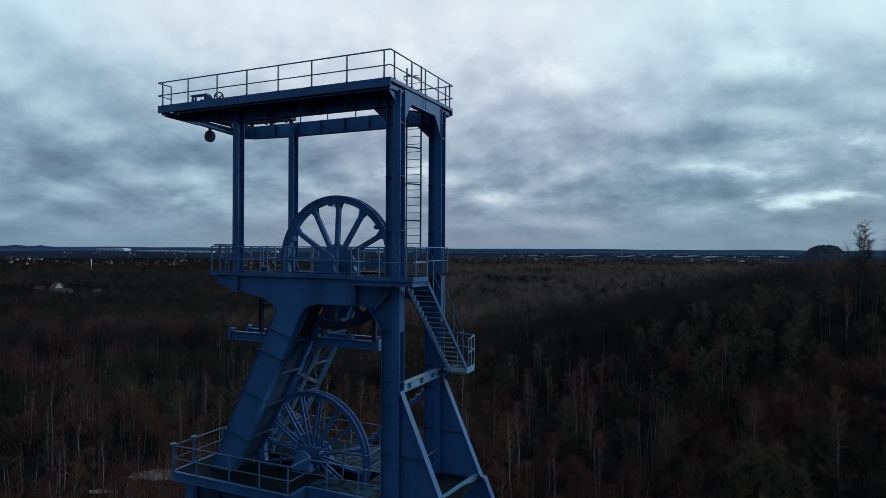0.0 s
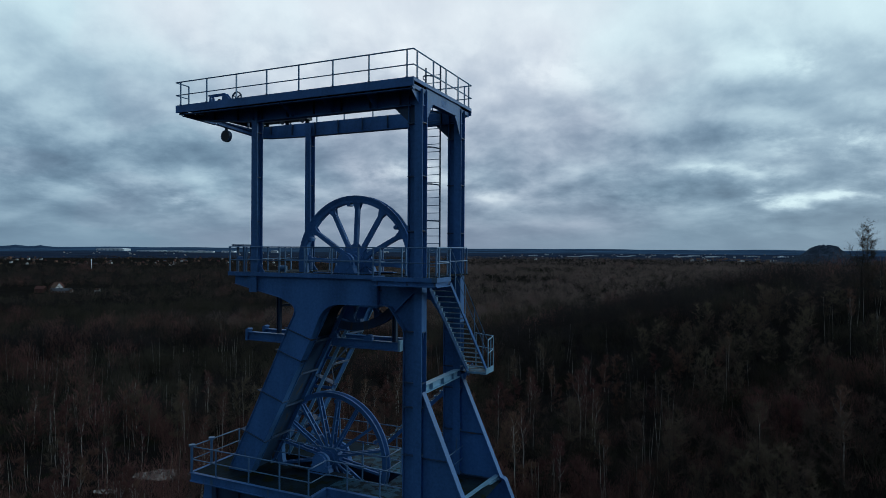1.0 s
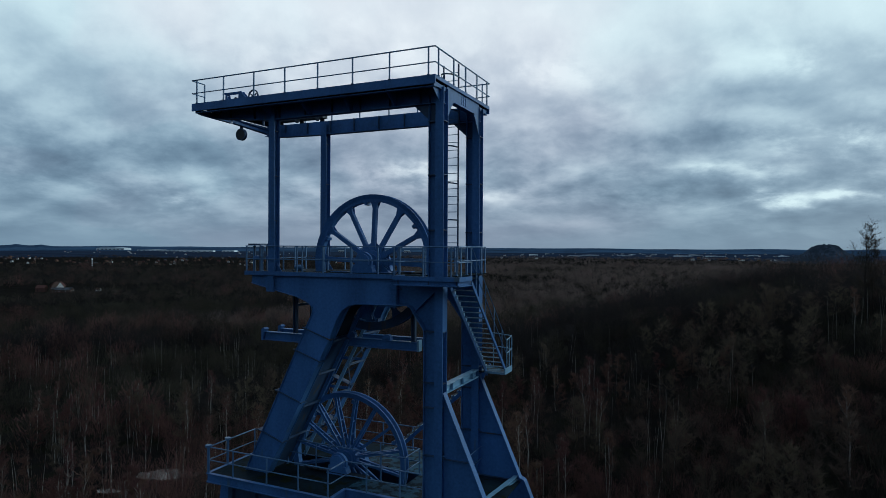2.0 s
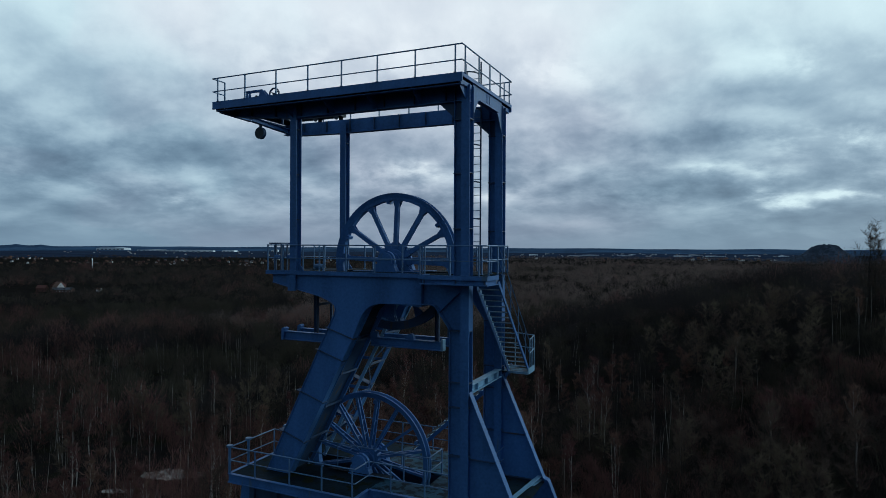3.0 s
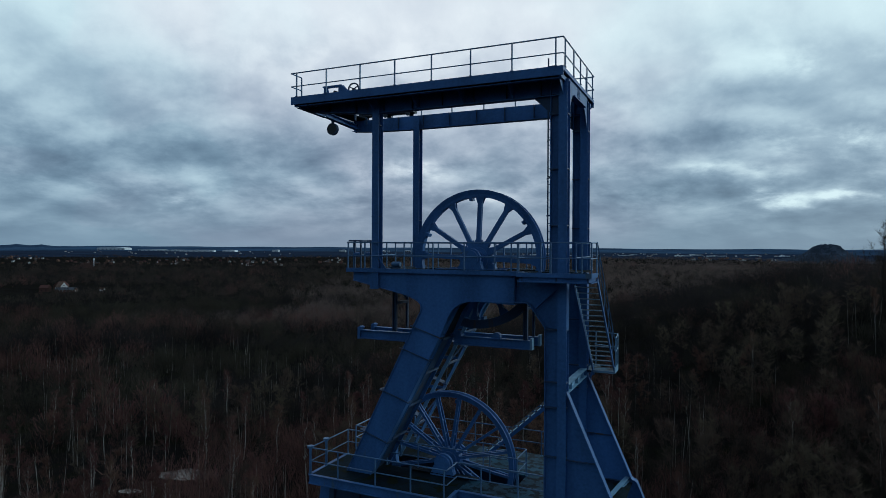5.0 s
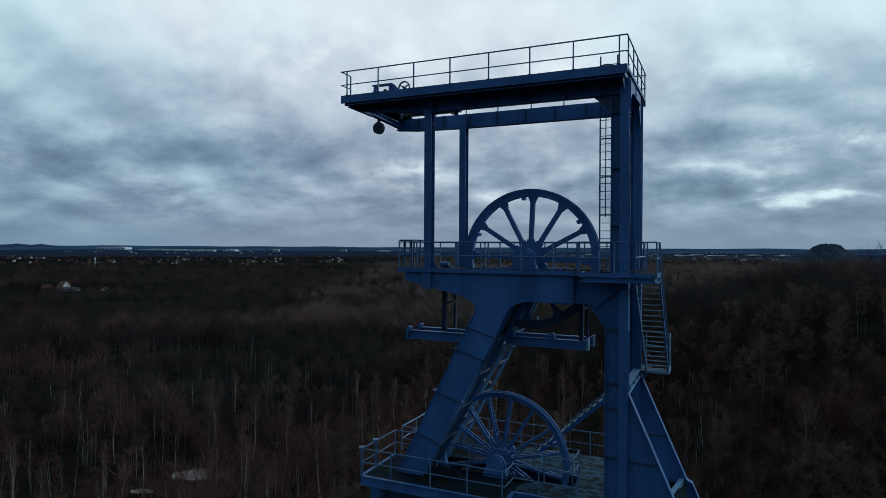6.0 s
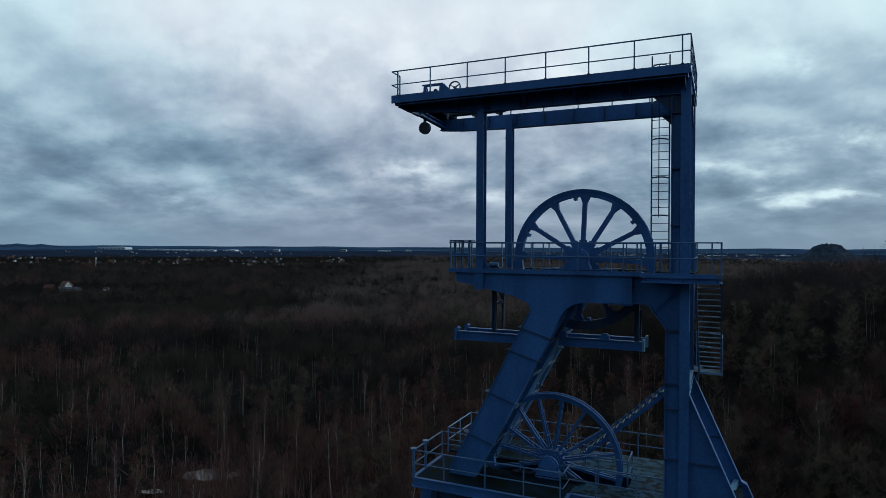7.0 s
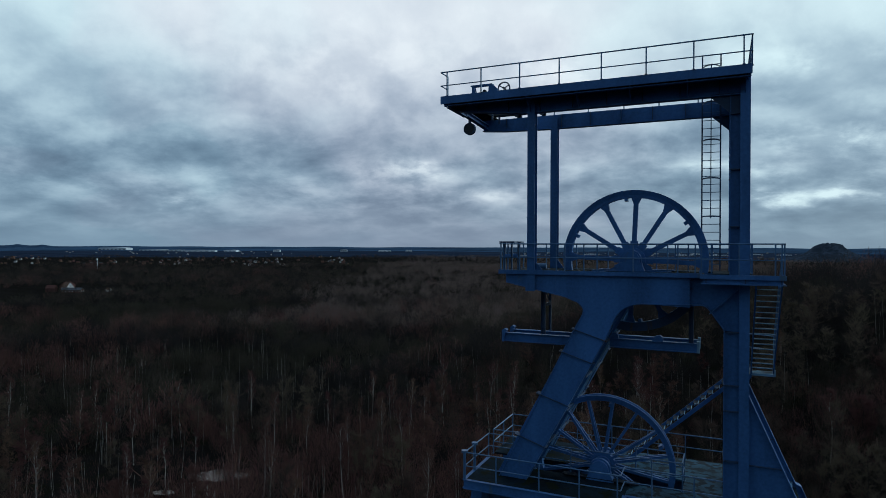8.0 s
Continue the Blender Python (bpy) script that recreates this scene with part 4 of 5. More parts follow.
motor = thing("hoist_motor", (-8.4, 2.95, 49.32), "small round motor lying on the wheel platform", "motor")
bm = BM()
drum(bm, (-8.72, 2.95, 49.48), (-8.3, 2.95, 49.48), 0.12, 18)
part("casing", bm, RAILPAINT, motor)
bm = BM()
for k in range(3):
    ring_lathe(bm, (-8.6 + 0.12 * k, 2.95, 49.48), [(0.12, -0.01), (0.14, -0.01), (0.14, 0.01), (0.12, 0.01)], 18)
box(bm, -8.8, 2.8, 49.32, -8.2, 3.1, 49.36)
part("foot", bm, PAINT_DARK, motor)


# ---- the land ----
# near-black leaf litter: the shade under dense undergrowth is in its base colour
SOIL = material("shaded_leaf_litter", (0.014, 0.012, 0.011), 0.95, 0.0, 0.45, 0.05, 0.7, 0.4, (0.014, 0.014, 0.009), 0.55, 0.0)
# distance haze stands in the bluish base colours and faint emission of both
FARLAND = material("hazed_blue_ridge", (0.021, 0.043, 0.072), 0.95, 0.0, 0.8, 0.0025, 0.02, 0.0, None, 0.6, 0.0)
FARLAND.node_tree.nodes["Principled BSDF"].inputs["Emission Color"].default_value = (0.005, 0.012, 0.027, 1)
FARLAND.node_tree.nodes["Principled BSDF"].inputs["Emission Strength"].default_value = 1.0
FARWOOD = material("hazed_dark_woods", (0.010, 0.016, 0.026), 0.95, 0.0, 0.6, 0.006, 0.05, 0.0, None, 0.6, 0.0)
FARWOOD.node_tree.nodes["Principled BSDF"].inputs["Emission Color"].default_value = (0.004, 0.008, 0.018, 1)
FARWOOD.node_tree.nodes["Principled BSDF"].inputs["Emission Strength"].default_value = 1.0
BARK = material("dark_bark", (0.030, 0.024, 0.020), 0.9, 0.0, 0.35, 2.0, 14.0, 0.3, None, 0.6, 0.2, 0.3)
BIRCH = material("pale_birch_bark", (0.34, 0.31, 0.28), 0.8, 0.0, 0.3, 1.5, 9.0, 0.3, (0.05, 0.045, 0.04), 0.60, 0.2, 0.3)
TWIG = material("brown_bare_twigs", (0.092, 0.068, 0.053), 0.9, 0.0, 0.3, 0.4, 3.0, 0.0, None, 0.6, 0.1, 0.2, sheer=0.5)
TWIG_RED = material("reddish_birch_twigs", (0.118, 0.063, 0.053), 0.9, 0.0, 0.3, 0.4, 3.0, 0.0, None, 0.6, 0.1, 0.2, sheer=0.5)
UMBERTWIG = material("dark_bare_twigs", (0.040, 0.030, 0.024), 0.9, 0.0, 0.3, 0.4, 3.0, 0.0, None, 0.6, 0.1, 0.3, sheer=0.5)
WATER = material("still_pond_water", (0.01, 0.014, 0.016), 0.12, 0.0, 0.2, 0.3, 2.0, 0.02, None, 0.6, 0.5)


def lift_of(lat, ahead):
    """Height of the ground, by metres to the right and ahead."""
    r = math.hypot(lat, ahead)
    z = 95.0 * math.exp(-((lat - 215) ** 2 + (ahead - 190) ** 2) / (2 * 85.0 ** 2))
    z = 32.0 * math.tanh(z / 32.0)
    z += 1.6 * noise.noise((lat * 0.012, ahead * 0.012, 0.3)) * min(1.0, r / 120)
    w = max(0.0, min(1.0, (r - 500) / 3600))
    z += w * (10 + 6 * noise.noise((lat * 0.0011, ahead * 0.0011, 4.0)))
    return z


def land_grid():
    radii = [0, 15, 30, 45, 60, 80, 100, 120, 140, 160, 180, 200, 225, 250, 280, 320, 370, 430, 500, 580, 680, 800, 950, 1120, 1320, 1550, 1800, 1880, 1930, 1960, 1990, 2020, 2050, 2100, 2170, 2240, 2300, 2360, 2420, 2500, 2700, 3000, 3350, 3700, 4050, 4400, 4700, 4880]
    seg = 220
    verts, faces = [tuple(spot(0, 0, lift_of(0, 0)))], []
    for r in radii[1:]:
        for k in range(seg):
            a = k * math.tau / seg
            lat, ah = r * math.sin(a), r * math.cos(a)
            verts.append(tuple(spot(lat, ah, lift_of(lat, ah))))
    for k in range(seg):
        faces.append((0, 1 + (k + 1) % seg, 1 + k))
    for i in range(len(radii) - 2):
        a, b = 1 + i * seg, 1 + (i + 1) * seg
        for k in range(seg):
            faces.append((a + k, a + (k + 1) % seg, b + (k + 1) % seg, b + k))
    me = bpy.data.meshes.new("ground")
    me.from_pydata(verts, [], faces)
    for p in me.polygons:
        p.use_smooth = True
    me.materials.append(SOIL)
    return me


ground = tagged(new("ground", land_grid()), "dark brown leaf-littered ground rising to a wooded heap", "ground", kind="structure")

# far ridge that closes the horizon, haze put into its colour and glow
rng = random.Random(5)
bm = BM()
rows = []
for k in range(901):
    a = k * math.tau / 900
    spoil = sum(8 * math.exp(-((((a + math.pi) % math.tau) - math.pi - c) / 0.007) ** 2) for c in (-0.607, -0.579))
    top = spoil + 42 + 6 * noise.noise((math.sin(a) * 3, math.cos(a) * 3, 0)) + 7 * noise.noise((math.sin(a) * 14, math.cos(a) * 14, 2))
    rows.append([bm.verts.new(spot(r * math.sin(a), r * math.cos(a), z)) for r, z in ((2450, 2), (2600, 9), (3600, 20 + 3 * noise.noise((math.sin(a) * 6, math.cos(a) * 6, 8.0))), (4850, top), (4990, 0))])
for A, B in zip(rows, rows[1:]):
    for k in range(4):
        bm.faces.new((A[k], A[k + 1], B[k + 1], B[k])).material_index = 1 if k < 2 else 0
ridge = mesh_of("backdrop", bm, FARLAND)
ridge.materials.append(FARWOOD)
tagged(new("backdrop", ridge), "low hills along the horizon, blue-grey haze put into their colour", "hills", kind="structure")

# flat-topped shale heap on the plain; distance haze is put into its blue-grey
SHALE = material("hazed_blue_shale", (0.045, 0.060, 0.084), 0.9, 0.0, 0.45, 0.03, 0.2, 0.3, (0.032, 0.044, 0.060), 0.50, 0.0)
bm = BM()
rings = []
for r, z in ((170, 2), (125, 12), (92, 22), (70, 31), (56, 40), (45, 49), (37, 56), (29, 60), (18, 62), (7, 63)):
    ring = []
    for k in range(56):
        a = k * math.tau / 56
        q = r * (1 + 0.07 * noise.noise((math.cos(a) * 3, math.sin(a) * 3, r * 0.05)))
        ring.append(bm.verts.new(spot(1243 + q * math.cos(a), 1990 + q * math.sin(a), z + 6.0 * noise.noise((q * 0.13 * math.cos(a), q * 0.13 * math.sin(a), 5.0)))))
    rings.append(ring)
for A, B in zip(rings, rings[1:]):
    for k in range(56):
        bm.faces.new((A[k], A[(k + 1) % 56], B[(k + 1) % 56], B[k]))
bm.faces.new(rings[-1])
tagged(new("shale_hill", mesh_of("shale_hill", bm, SHALE, True)), "flat-topped shale hill on the plain, blue haze put into its colour", "hill", kind="structure")

# pond among the birches
cen = (-44, 131)
for px, py, sx, sy in ((-54, 131, 6.5, 3.4), (-34, 129, 5.0, 3.0), (-62, 122, 2.4, 1.2)):
    bm = BM()
    ringv = []
    for k in range(40):
        a = k * math.tau / 40
        r = 1 + 0.4 * noise.noise((math.cos(a) * 2 + px, math.sin(a) * 2, 1.0))
        ringv.append(bm.verts.new(spot(px + sx * r * math.cos(a), py + sy * r * math.sin(a), 1.2)))
    bm.faces.new(ringv)
    tagged(new("water", mesh_of("water", bm, WATER)), "still grey pool glinting between bare birches", "pond", kind="structure")


# ---- trees ----
def limb(verts, faces, p, q, r0, r1, seg):
    d, s, u = axes(p, q)
    base = len(verts)
    for c, r in ((p, r0), (q, r1)):
        for k in range(seg):
            a = k * math.tau / seg
            verts.append(tuple(Vector(c) + (s * math.cos(a) + u * math.sin(a)) * r))
    for k in range(seg):
        faces.append((base + k, base + (k + 1) % seg, base + seg + (k + 1) % seg, base + seg + k))


def bare_tree(name, rng, H, spread, first, twigs, bark, twig, label, wid=0.019, subs=3):
    """A leafless tree: bent tapering trunk, limbs, and a cloud of fine twigs along the limbs."""
    tv, tf, cv, cf = [], [], [], []
    p = Vector((0, 0, 0))
    stem = [p]
    n = 7
    for i in range(n):
        p = p + Vector((rng.gauss(0, 0.035) * H / n * 2, rng.gauss(0, 0.035) * H / n * 2, H / n))
        stem.append(p)
    r = H * 0.0105
    for i in range(n):
        limb(tv, tf, stem[i], stem[i + 1], r * (1 - i / n) + 0.012, r * (1 - (i + 1) / n) + 0.01, 5)
    ends = []
    count = int(H * 1.7)
    for i in range(count):
        w = first + (0.97 - first) * (i + rng.random()) / count
        k = min(n - 1, int(w * n))
        s = stem[k].lerp(stem[k + 1], w * n - k)
        a = rng.random() * math.tau
        reach = spread * H * (0.35 + 0.65 * math.sin(math.pi * min(1, (w - first) / (1 - first) * 0.8 + 0.15))) * rng.uniform(0.6, 1.1)
        up = rng.uniform(0.7, 1.5) if spread > 0.12 else rng.uniform(1.5, 2.6)
        e = s + Vector((math.cos(a), math.sin(a), up)) * reach * 0.75
        m = s.lerp(e, 0.5) + Vector((rng.gauss(0, 0.12), rng.gauss(0, 0.12), -0.1 * reach))
        limb(tv, tf, s, m, 0.012 + r * 0.3 * (1 - w), 0.022, 3)
        limb(tv, tf, m, e, 0.022, 0.01, 3)
        for j in range(subs):
            q = m.lerp(e, rng.random())
            f = q + Vector((rng.gauss(0, 1), rng.gauss(0, 1), rng.uniform(0.2, 1.6))).normalized() * reach * rng.uniform(0.35, 0.6)
            ends.append((q, f))
            if subs > 3:
                limb(tv, tf, q, f, 0.022, 0.008, 3)
        ends.append((m, e))
    ends.append((stem[-2], stem[-1] + Vector((0, 0, 0.6))))
    for i in range(twigs):
        a, b = ends[rng.randrange(len(ends))]
        q = a.lerp(b, rng.random())
        d = ((b - a).normalized() + Vector((rng.gauss(0, 0.55), rng.gauss(0, 0.55), rng.gauss(0.15, 0.45)))).normalized() * rng.uniform(0.45, 1.3)
        s = d.cross(Vector((rng.gauss(0, 1), rng.gauss(0, 1), rng.gauss(0, 1)))).normalized() * wid
        k = len(cv)
        cv += [tuple(q - s), tuple(q + s), tuple(q + d)]
        cf.append((k, k + 1, k + 2))
    root = thing(name, (0, 0, 0), label, "tree", "bare trees")
    for nm, v, f, mat in (("trunk", tv, tf, bark), ("crown", cv, cf, twig)):
        me = bpy.data.meshes.new(nm)
        me.from_pydata(v, [], f)
        me.materials.append(mat)
        under(new(nm, me), root)
    return root


rng = random.Random(11)
KINDS = []
for i in range(4):
    KINDS.append(("birch", bare_tree("birch_tree", rng, rng.uniform(11, 15), 0.11, 0.42, 1400, BIRCH, TWIG_RED, "slim bare birch with a pale trunk and reddish twigs")))
for i in range(4):
    KINDS.append(("scrub", bare_tree("bare_tree", rng, rng.uniform(7, 10), 0.26, 0.18, 2100, BARK, TWIG_RED, "low bushy leafless tree with reddish-brown twigs")))
for i in range(3):
    KINDS.append(("wood", bare_tree("bare_tree", rng, rng.uniform(11, 14), 0.24, 0.28, 2100, BARK, TWIG, "leafless dark-barked tree with a dense brown crown")))
for i in range(2):
    KINDS.append(("tall", bare_tree("bare_tree", rng, 19 + 2 * i, 0.16, 0.30, 4600, BARK, UMBERTWIG, "tall leafless tree standing clear of the wooded heap", 0.010, 9)))


CLEAR = [(1150, 2200, 330, 160)]


def in_town(lat, ah):
    """Open ground in front of and among the houses: no tall trees."""
    if -0.8 < lat / ah < -0.15 and 1150 < ah < 2600 and noise.noise((lat * 0.006, ah * 0.004, 21.0)) > -0.2:
        return True
    return any(((lat - a) / rx) ** 2 + ((ah - b + ry * 0.75) / ry) ** 2 < 1 for a, b, rx, ry in CLEAR)


def in_pond(lat, ah, grow=1.0):
    return ((lat - cen[0]) / (17 * grow)) ** 2 + ((ah - cen[1]) / (7 * grow)) ** 2 < 1


spots, used = [], set()
tries = 0
while len(spots) < 300 and tries < 20000:
    tries += 1
    ah = 70 + 105 * rng.random() ** 0.8
    lat = rng.uniform(-0.86, 0.86) * ah
    key = (int(lat / 4.2), int(ah / 5.5))
    if key in used or in_pond(lat, ah, 0.55):
        continue
    used.add(key)
    spots.append((lat, ah))
spots += [(123, 171), (127, 174), (131, 170), (136, 174), (140, 169)]
first_use = set()
for lat, ah in spots:
    dens = noise.noise((lat * 0.03, ah * 0.03, 9.0))
    pick = rng.random()
    pool = "birch" if pick < (0.45 if lat < 45 else 0.12) else ("scrub" if dens > (-0.05 if lat < 45 else 0.2) and pick < 0.88 else "wood")
    if (lat, ah) in spots[-5:]:
        pool = "tall"
    kind, root = rng.choice([k for k in KINDS if k[0] == pool])
    s = rng.uniform(0.8, 1.15) if pool != "tall" else rng.uniform(1.19, 1.32)
    m = Matrix.Translation(spot(lat, ah, lift_of(lat, ah) - 0.15)) @ Matrix.Rotation(rng.random() * math.tau, 4, "Z") @ Matrix.Scale(s, 4)
    if root.name not in first_use:
        first_use.add(root.name)
        root.matrix_basis = m
    else:
        c = copy_thing(root, Matrix())
        c.matrix_basis = m


RED = material("reddish_birch_crowns", (0.126, 0.063, 0.055), 0.95, 0.0, 0.4, 0.03, 0.25, 0.0, None, 0.6, 0.05, 0.0, False, 0.06, 0.5)
OLIVE = material("olive_brown_crowns", (0.046, 0.041, 0.031), 0.95, 0.0, 0.4, 0.03, 0.25, 0.0, None, 0.6, 0.05, 0.0, False, 0.06, 0.5)
DUN = material("dun_brown_crowns", (0.066, 0.050, 0.042), 0.95, 0.0, 0.4, 0.03, 0.25, 0.0, None, 0.6, 0.05, 0.0, False, 0.06, 0.5)
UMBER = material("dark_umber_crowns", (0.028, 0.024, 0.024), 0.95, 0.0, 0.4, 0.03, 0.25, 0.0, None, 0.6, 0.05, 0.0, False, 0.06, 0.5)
# pale brown of far crowns, with the lift of distance haze put into it
TAN = material("hazed_pale_crowns", (0.136, 0.100, 0.091), 0.95, 0.0, 0.35, 0.02, 0.25, 0.0, None, 0.6, 0.05, 0.0, False, 0.06, 0.5)
CROWNS = (RED, OLIVE, DUN, UMBER, TAN)


def woods(name, label, count, r0, r1, half, tris, H, wide, seed, mix=(1, 1, 1, 1, 0), bare=-0.6, extra=None, slim=1.0, gloom=0.0, stem=0.25):
    """Trees past counting, as one mesh of fine slivers that fan out into crowns."""
    g = np.random.default_rng(seed)
    rr = np.sqrt(r0 ** 2 + (r1 ** 2 - r0 ** 2) * g.random(count))
    aa = g.uniform(-half, half, count)
    lat, ah = rr * np.sin(aa), rr * np.cos(aa)
    if extra:
        k = extra[3]
        q, w = extra[2] * np.sqrt(g.random(k)), g.uniform(0, math.tau, k)
        lat, ah = np.append(lat, extra[0] + q * np.cos(w)), np.append(ah, extra[1] + q * np.sin(w))
    keep = np.array([math.hypot(a - 1243, b - 1990) > 110 and (abs(a) > 62 or abs(b + 25) > 60) and not (abs(a + 405) < 52 and 470 < b < 690) and not (in_town(a, b) and noise.noise((a * 0.05, b * 0.05, 1.0)) < 0.25) and (noise.noise((a * 0.004, b * 0.004, 3.0)) + 0.55 * noise.noise((a * 0.02, b * 0.02, 5.0)) > bare) for a, b in zip(lat, ah)])
    lat, ah = lat[keep], ah[keep]
    z = np.array([lift_of(a, b) for a, b in zip(lat, ah)])
    n = len(lat)
    patch = np.array([noise.noise((a * 0.008, b * 0.008, 7.0)) + 0.6 * noise.noise((a * 0.03, b * 0.03, 2.0)) for a, b in zip(lat, ah)])
    base = np.stack([5.0 + RIGHT.x * lat + FWD.x * ah, -22.0 + RIGHT.y * lat + FWD.y * ah, z], 1)[:, None, :]
    h = (H * g.uniform(0.6, 1.25, n) * (1 + 0.5 * patch))[:, None]
    a = g.uniform(0, math.tau, (n, tris))
    phi = np.arccos(1 - g.random((n, tris)) * 1.35)
    far = g.uniform(0.7, 1.08, (n, tris))
    rad = 0.27 * slim * h * np.sin(phi) * far
    lift = h * (0.60 + 0.38 * np.cos(phi) * far)
    tip = base + np.stack([rad * np.cos(a), rad * np.sin(a), lift], 2)
    root = base + np.stack([0 * a, 0 * a, np.maximum(0.1 * h, lift - h * 0.42)], 2)
    start = tip + (root - tip) * np.where(g.random((n, tris, 1)) < stem, g.uniform(0.5, 0.95, (n, tris, 1)), g.uniform(0.12, 0.4, (n, tris, 1))) + g.normal(0, 0.04, (n, tris, 3)) * h[:, :, None]
    d = tip - start
    side = np.cross(d, g.normal(0, 1, (n, tris, 3)))
    side /= np.linalg.norm(side, axis=2, keepdims=True) + 1e-6
    w = wide * g.uniform(0.5, 1.4, (n, tris, 1))
    flip = (g.random((n, tris, 1)) < 0.5)
    p = np.where(flip, start, tip)
    q = np.where(flip, tip, start)
    V = np.stack([q - side * w, q + side * w, p], 2).reshape(-1, 3)
    F = np.arange(len(V)).reshape(-1, 3)
    me = bpy.data.meshes.new(name)
    me.from_pydata(V.tolist(), [], F.tolist())
    for m in CROWNS:
        me.materials.append(m)
    # belts of umber crowns also carry the shadowed gaps between stands
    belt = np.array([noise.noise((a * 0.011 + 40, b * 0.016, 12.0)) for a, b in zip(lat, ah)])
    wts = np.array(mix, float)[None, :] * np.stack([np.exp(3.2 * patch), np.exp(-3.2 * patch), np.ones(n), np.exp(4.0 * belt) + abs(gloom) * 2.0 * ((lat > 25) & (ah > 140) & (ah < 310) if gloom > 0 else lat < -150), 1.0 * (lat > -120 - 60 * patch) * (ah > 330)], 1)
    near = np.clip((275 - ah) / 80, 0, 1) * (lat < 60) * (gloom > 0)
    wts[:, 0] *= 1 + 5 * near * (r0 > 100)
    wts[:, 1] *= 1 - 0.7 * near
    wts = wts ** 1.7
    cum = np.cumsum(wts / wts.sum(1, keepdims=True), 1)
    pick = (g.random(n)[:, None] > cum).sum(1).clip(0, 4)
    me.polygons.foreach_set("material_index", np.repeat(pick, tris).astype(np.int32))
    return tagged(new(name, me), label, "woods", kind="stuff")


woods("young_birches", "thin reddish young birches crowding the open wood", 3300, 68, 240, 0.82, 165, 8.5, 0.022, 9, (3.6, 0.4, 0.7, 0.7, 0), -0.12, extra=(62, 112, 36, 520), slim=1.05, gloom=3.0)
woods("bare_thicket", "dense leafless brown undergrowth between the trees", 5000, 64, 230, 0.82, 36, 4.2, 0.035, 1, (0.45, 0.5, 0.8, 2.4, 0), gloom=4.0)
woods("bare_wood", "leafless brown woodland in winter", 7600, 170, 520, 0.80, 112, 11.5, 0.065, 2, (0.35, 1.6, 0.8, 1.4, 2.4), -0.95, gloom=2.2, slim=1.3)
woods("distant_wood", "far leafless woodland of reddish and olive crowns", 16500, 500, 1500, 0.76, 48, 12.0, 0.125, 3, (0.2, 0.9, 1.6, 0.3, 4), gloom=-2.2, slim=1.45)
woods("distant_wood", "far leafless woodland by the horizon", 12000, 1450, 2650, 0.74, 12, 9.0, 0.55, 4, (0.1, 0.3, 1.0, 1.5, 4), slim=1.5)
woods("bare_wood", "leafless brown woodland round the tower", 2600, 70, 330, 3.1, 26, 11.0, 0.07, 6)


# slim pale stems standing in the young wood
STEM = material("slim_pale_stems", (0.30, 0.275, 0.25), 0.85, 0.0, 0.4, 0.6, 5.0, 0.0, None, 0.6, 0.1, 0.0, False, 0.35)
g = random.Random(31)
sv, sf = [], []
while len(sf) < 560 * 6:
    ah = 80 + 210 * g.random() ** 0.9
    lat = g.uniform(-0.84, 0.84) * ah
    if noise.noise((lat * 0.03, ah * 0.025, 15.0)) < (-0.12 if lat < 50 else 0.22) or (abs(lat) < 20 and ah < 70):
        continue
    p = spot(lat, ah, lift_of(lat, ah))
    h = g.uniform(6.5, 13.5)
    for k in range(1 if g.random() < 0.8 else 2):
        a = p
        drift = Vector((g.gauss(0, 0.045), g.gauss(0, 0.045), 1))
        r = g.uniform(0.035, 0.075)
        for i in range(2):
            b = a + (drift + Vector((g.gauss(0, 0.03), g.gauss(0, 0.03), 0))) * h * 0.5
            limb(sv, sf, a, b, r * (1 - 0.45 * i), r * (0.55 - 0.4 * i), 3)
            a = b
me = bpy.data.meshes.new("birch_stems")
me.from_pydata(sv, [], sf)
me.materials.append(STEM)
tagged(new("birch_stems", me), "slim pale birch stems standing in the young wood", "birch stems", kind="stuff")


# ---- far houses and halls ----
BRICK = material("red_brick_wall", (0.14, 0.070, 0.052), 0.85, 0.0, 0.25, 0.8, 6.0, 0.1, None, 0.6, 0.2, 0.2)
RENDERW = material("pale_rendered_wall", (0.62, 0.60, 0.58), 0.8, 0.0, 0.12, 0.6, 5.0, 0.1, None, 0.6, 0.2, 0.25)
TILES = material("red_roof_tiles", (0.12, 0.050, 0.038), 0.8, 0.0, 0.25, 0.7, 6.0, 0.2, None, 0.6, 0.2, 0.3)
SLATE = material("grey_roof_slate", (0.07, 0.075, 0.085), 0.7, 0.0, 0.25, 0.7, 6.0, 0.2, None, 0.6, 0.2, 0.3)
PANE = material("dark_window_glass", (0.02, 0.025, 0.03), 0.15, 0.0, 0.1, 1.0, 4.0, 0.0)
CLAD = material("white_metal_cladding", (0.80, 0.83, 0.86), 0.5, 0.0, 0.08, 0.05, 0.5, 0.0, None, 0.6, 0.3, 0.2)


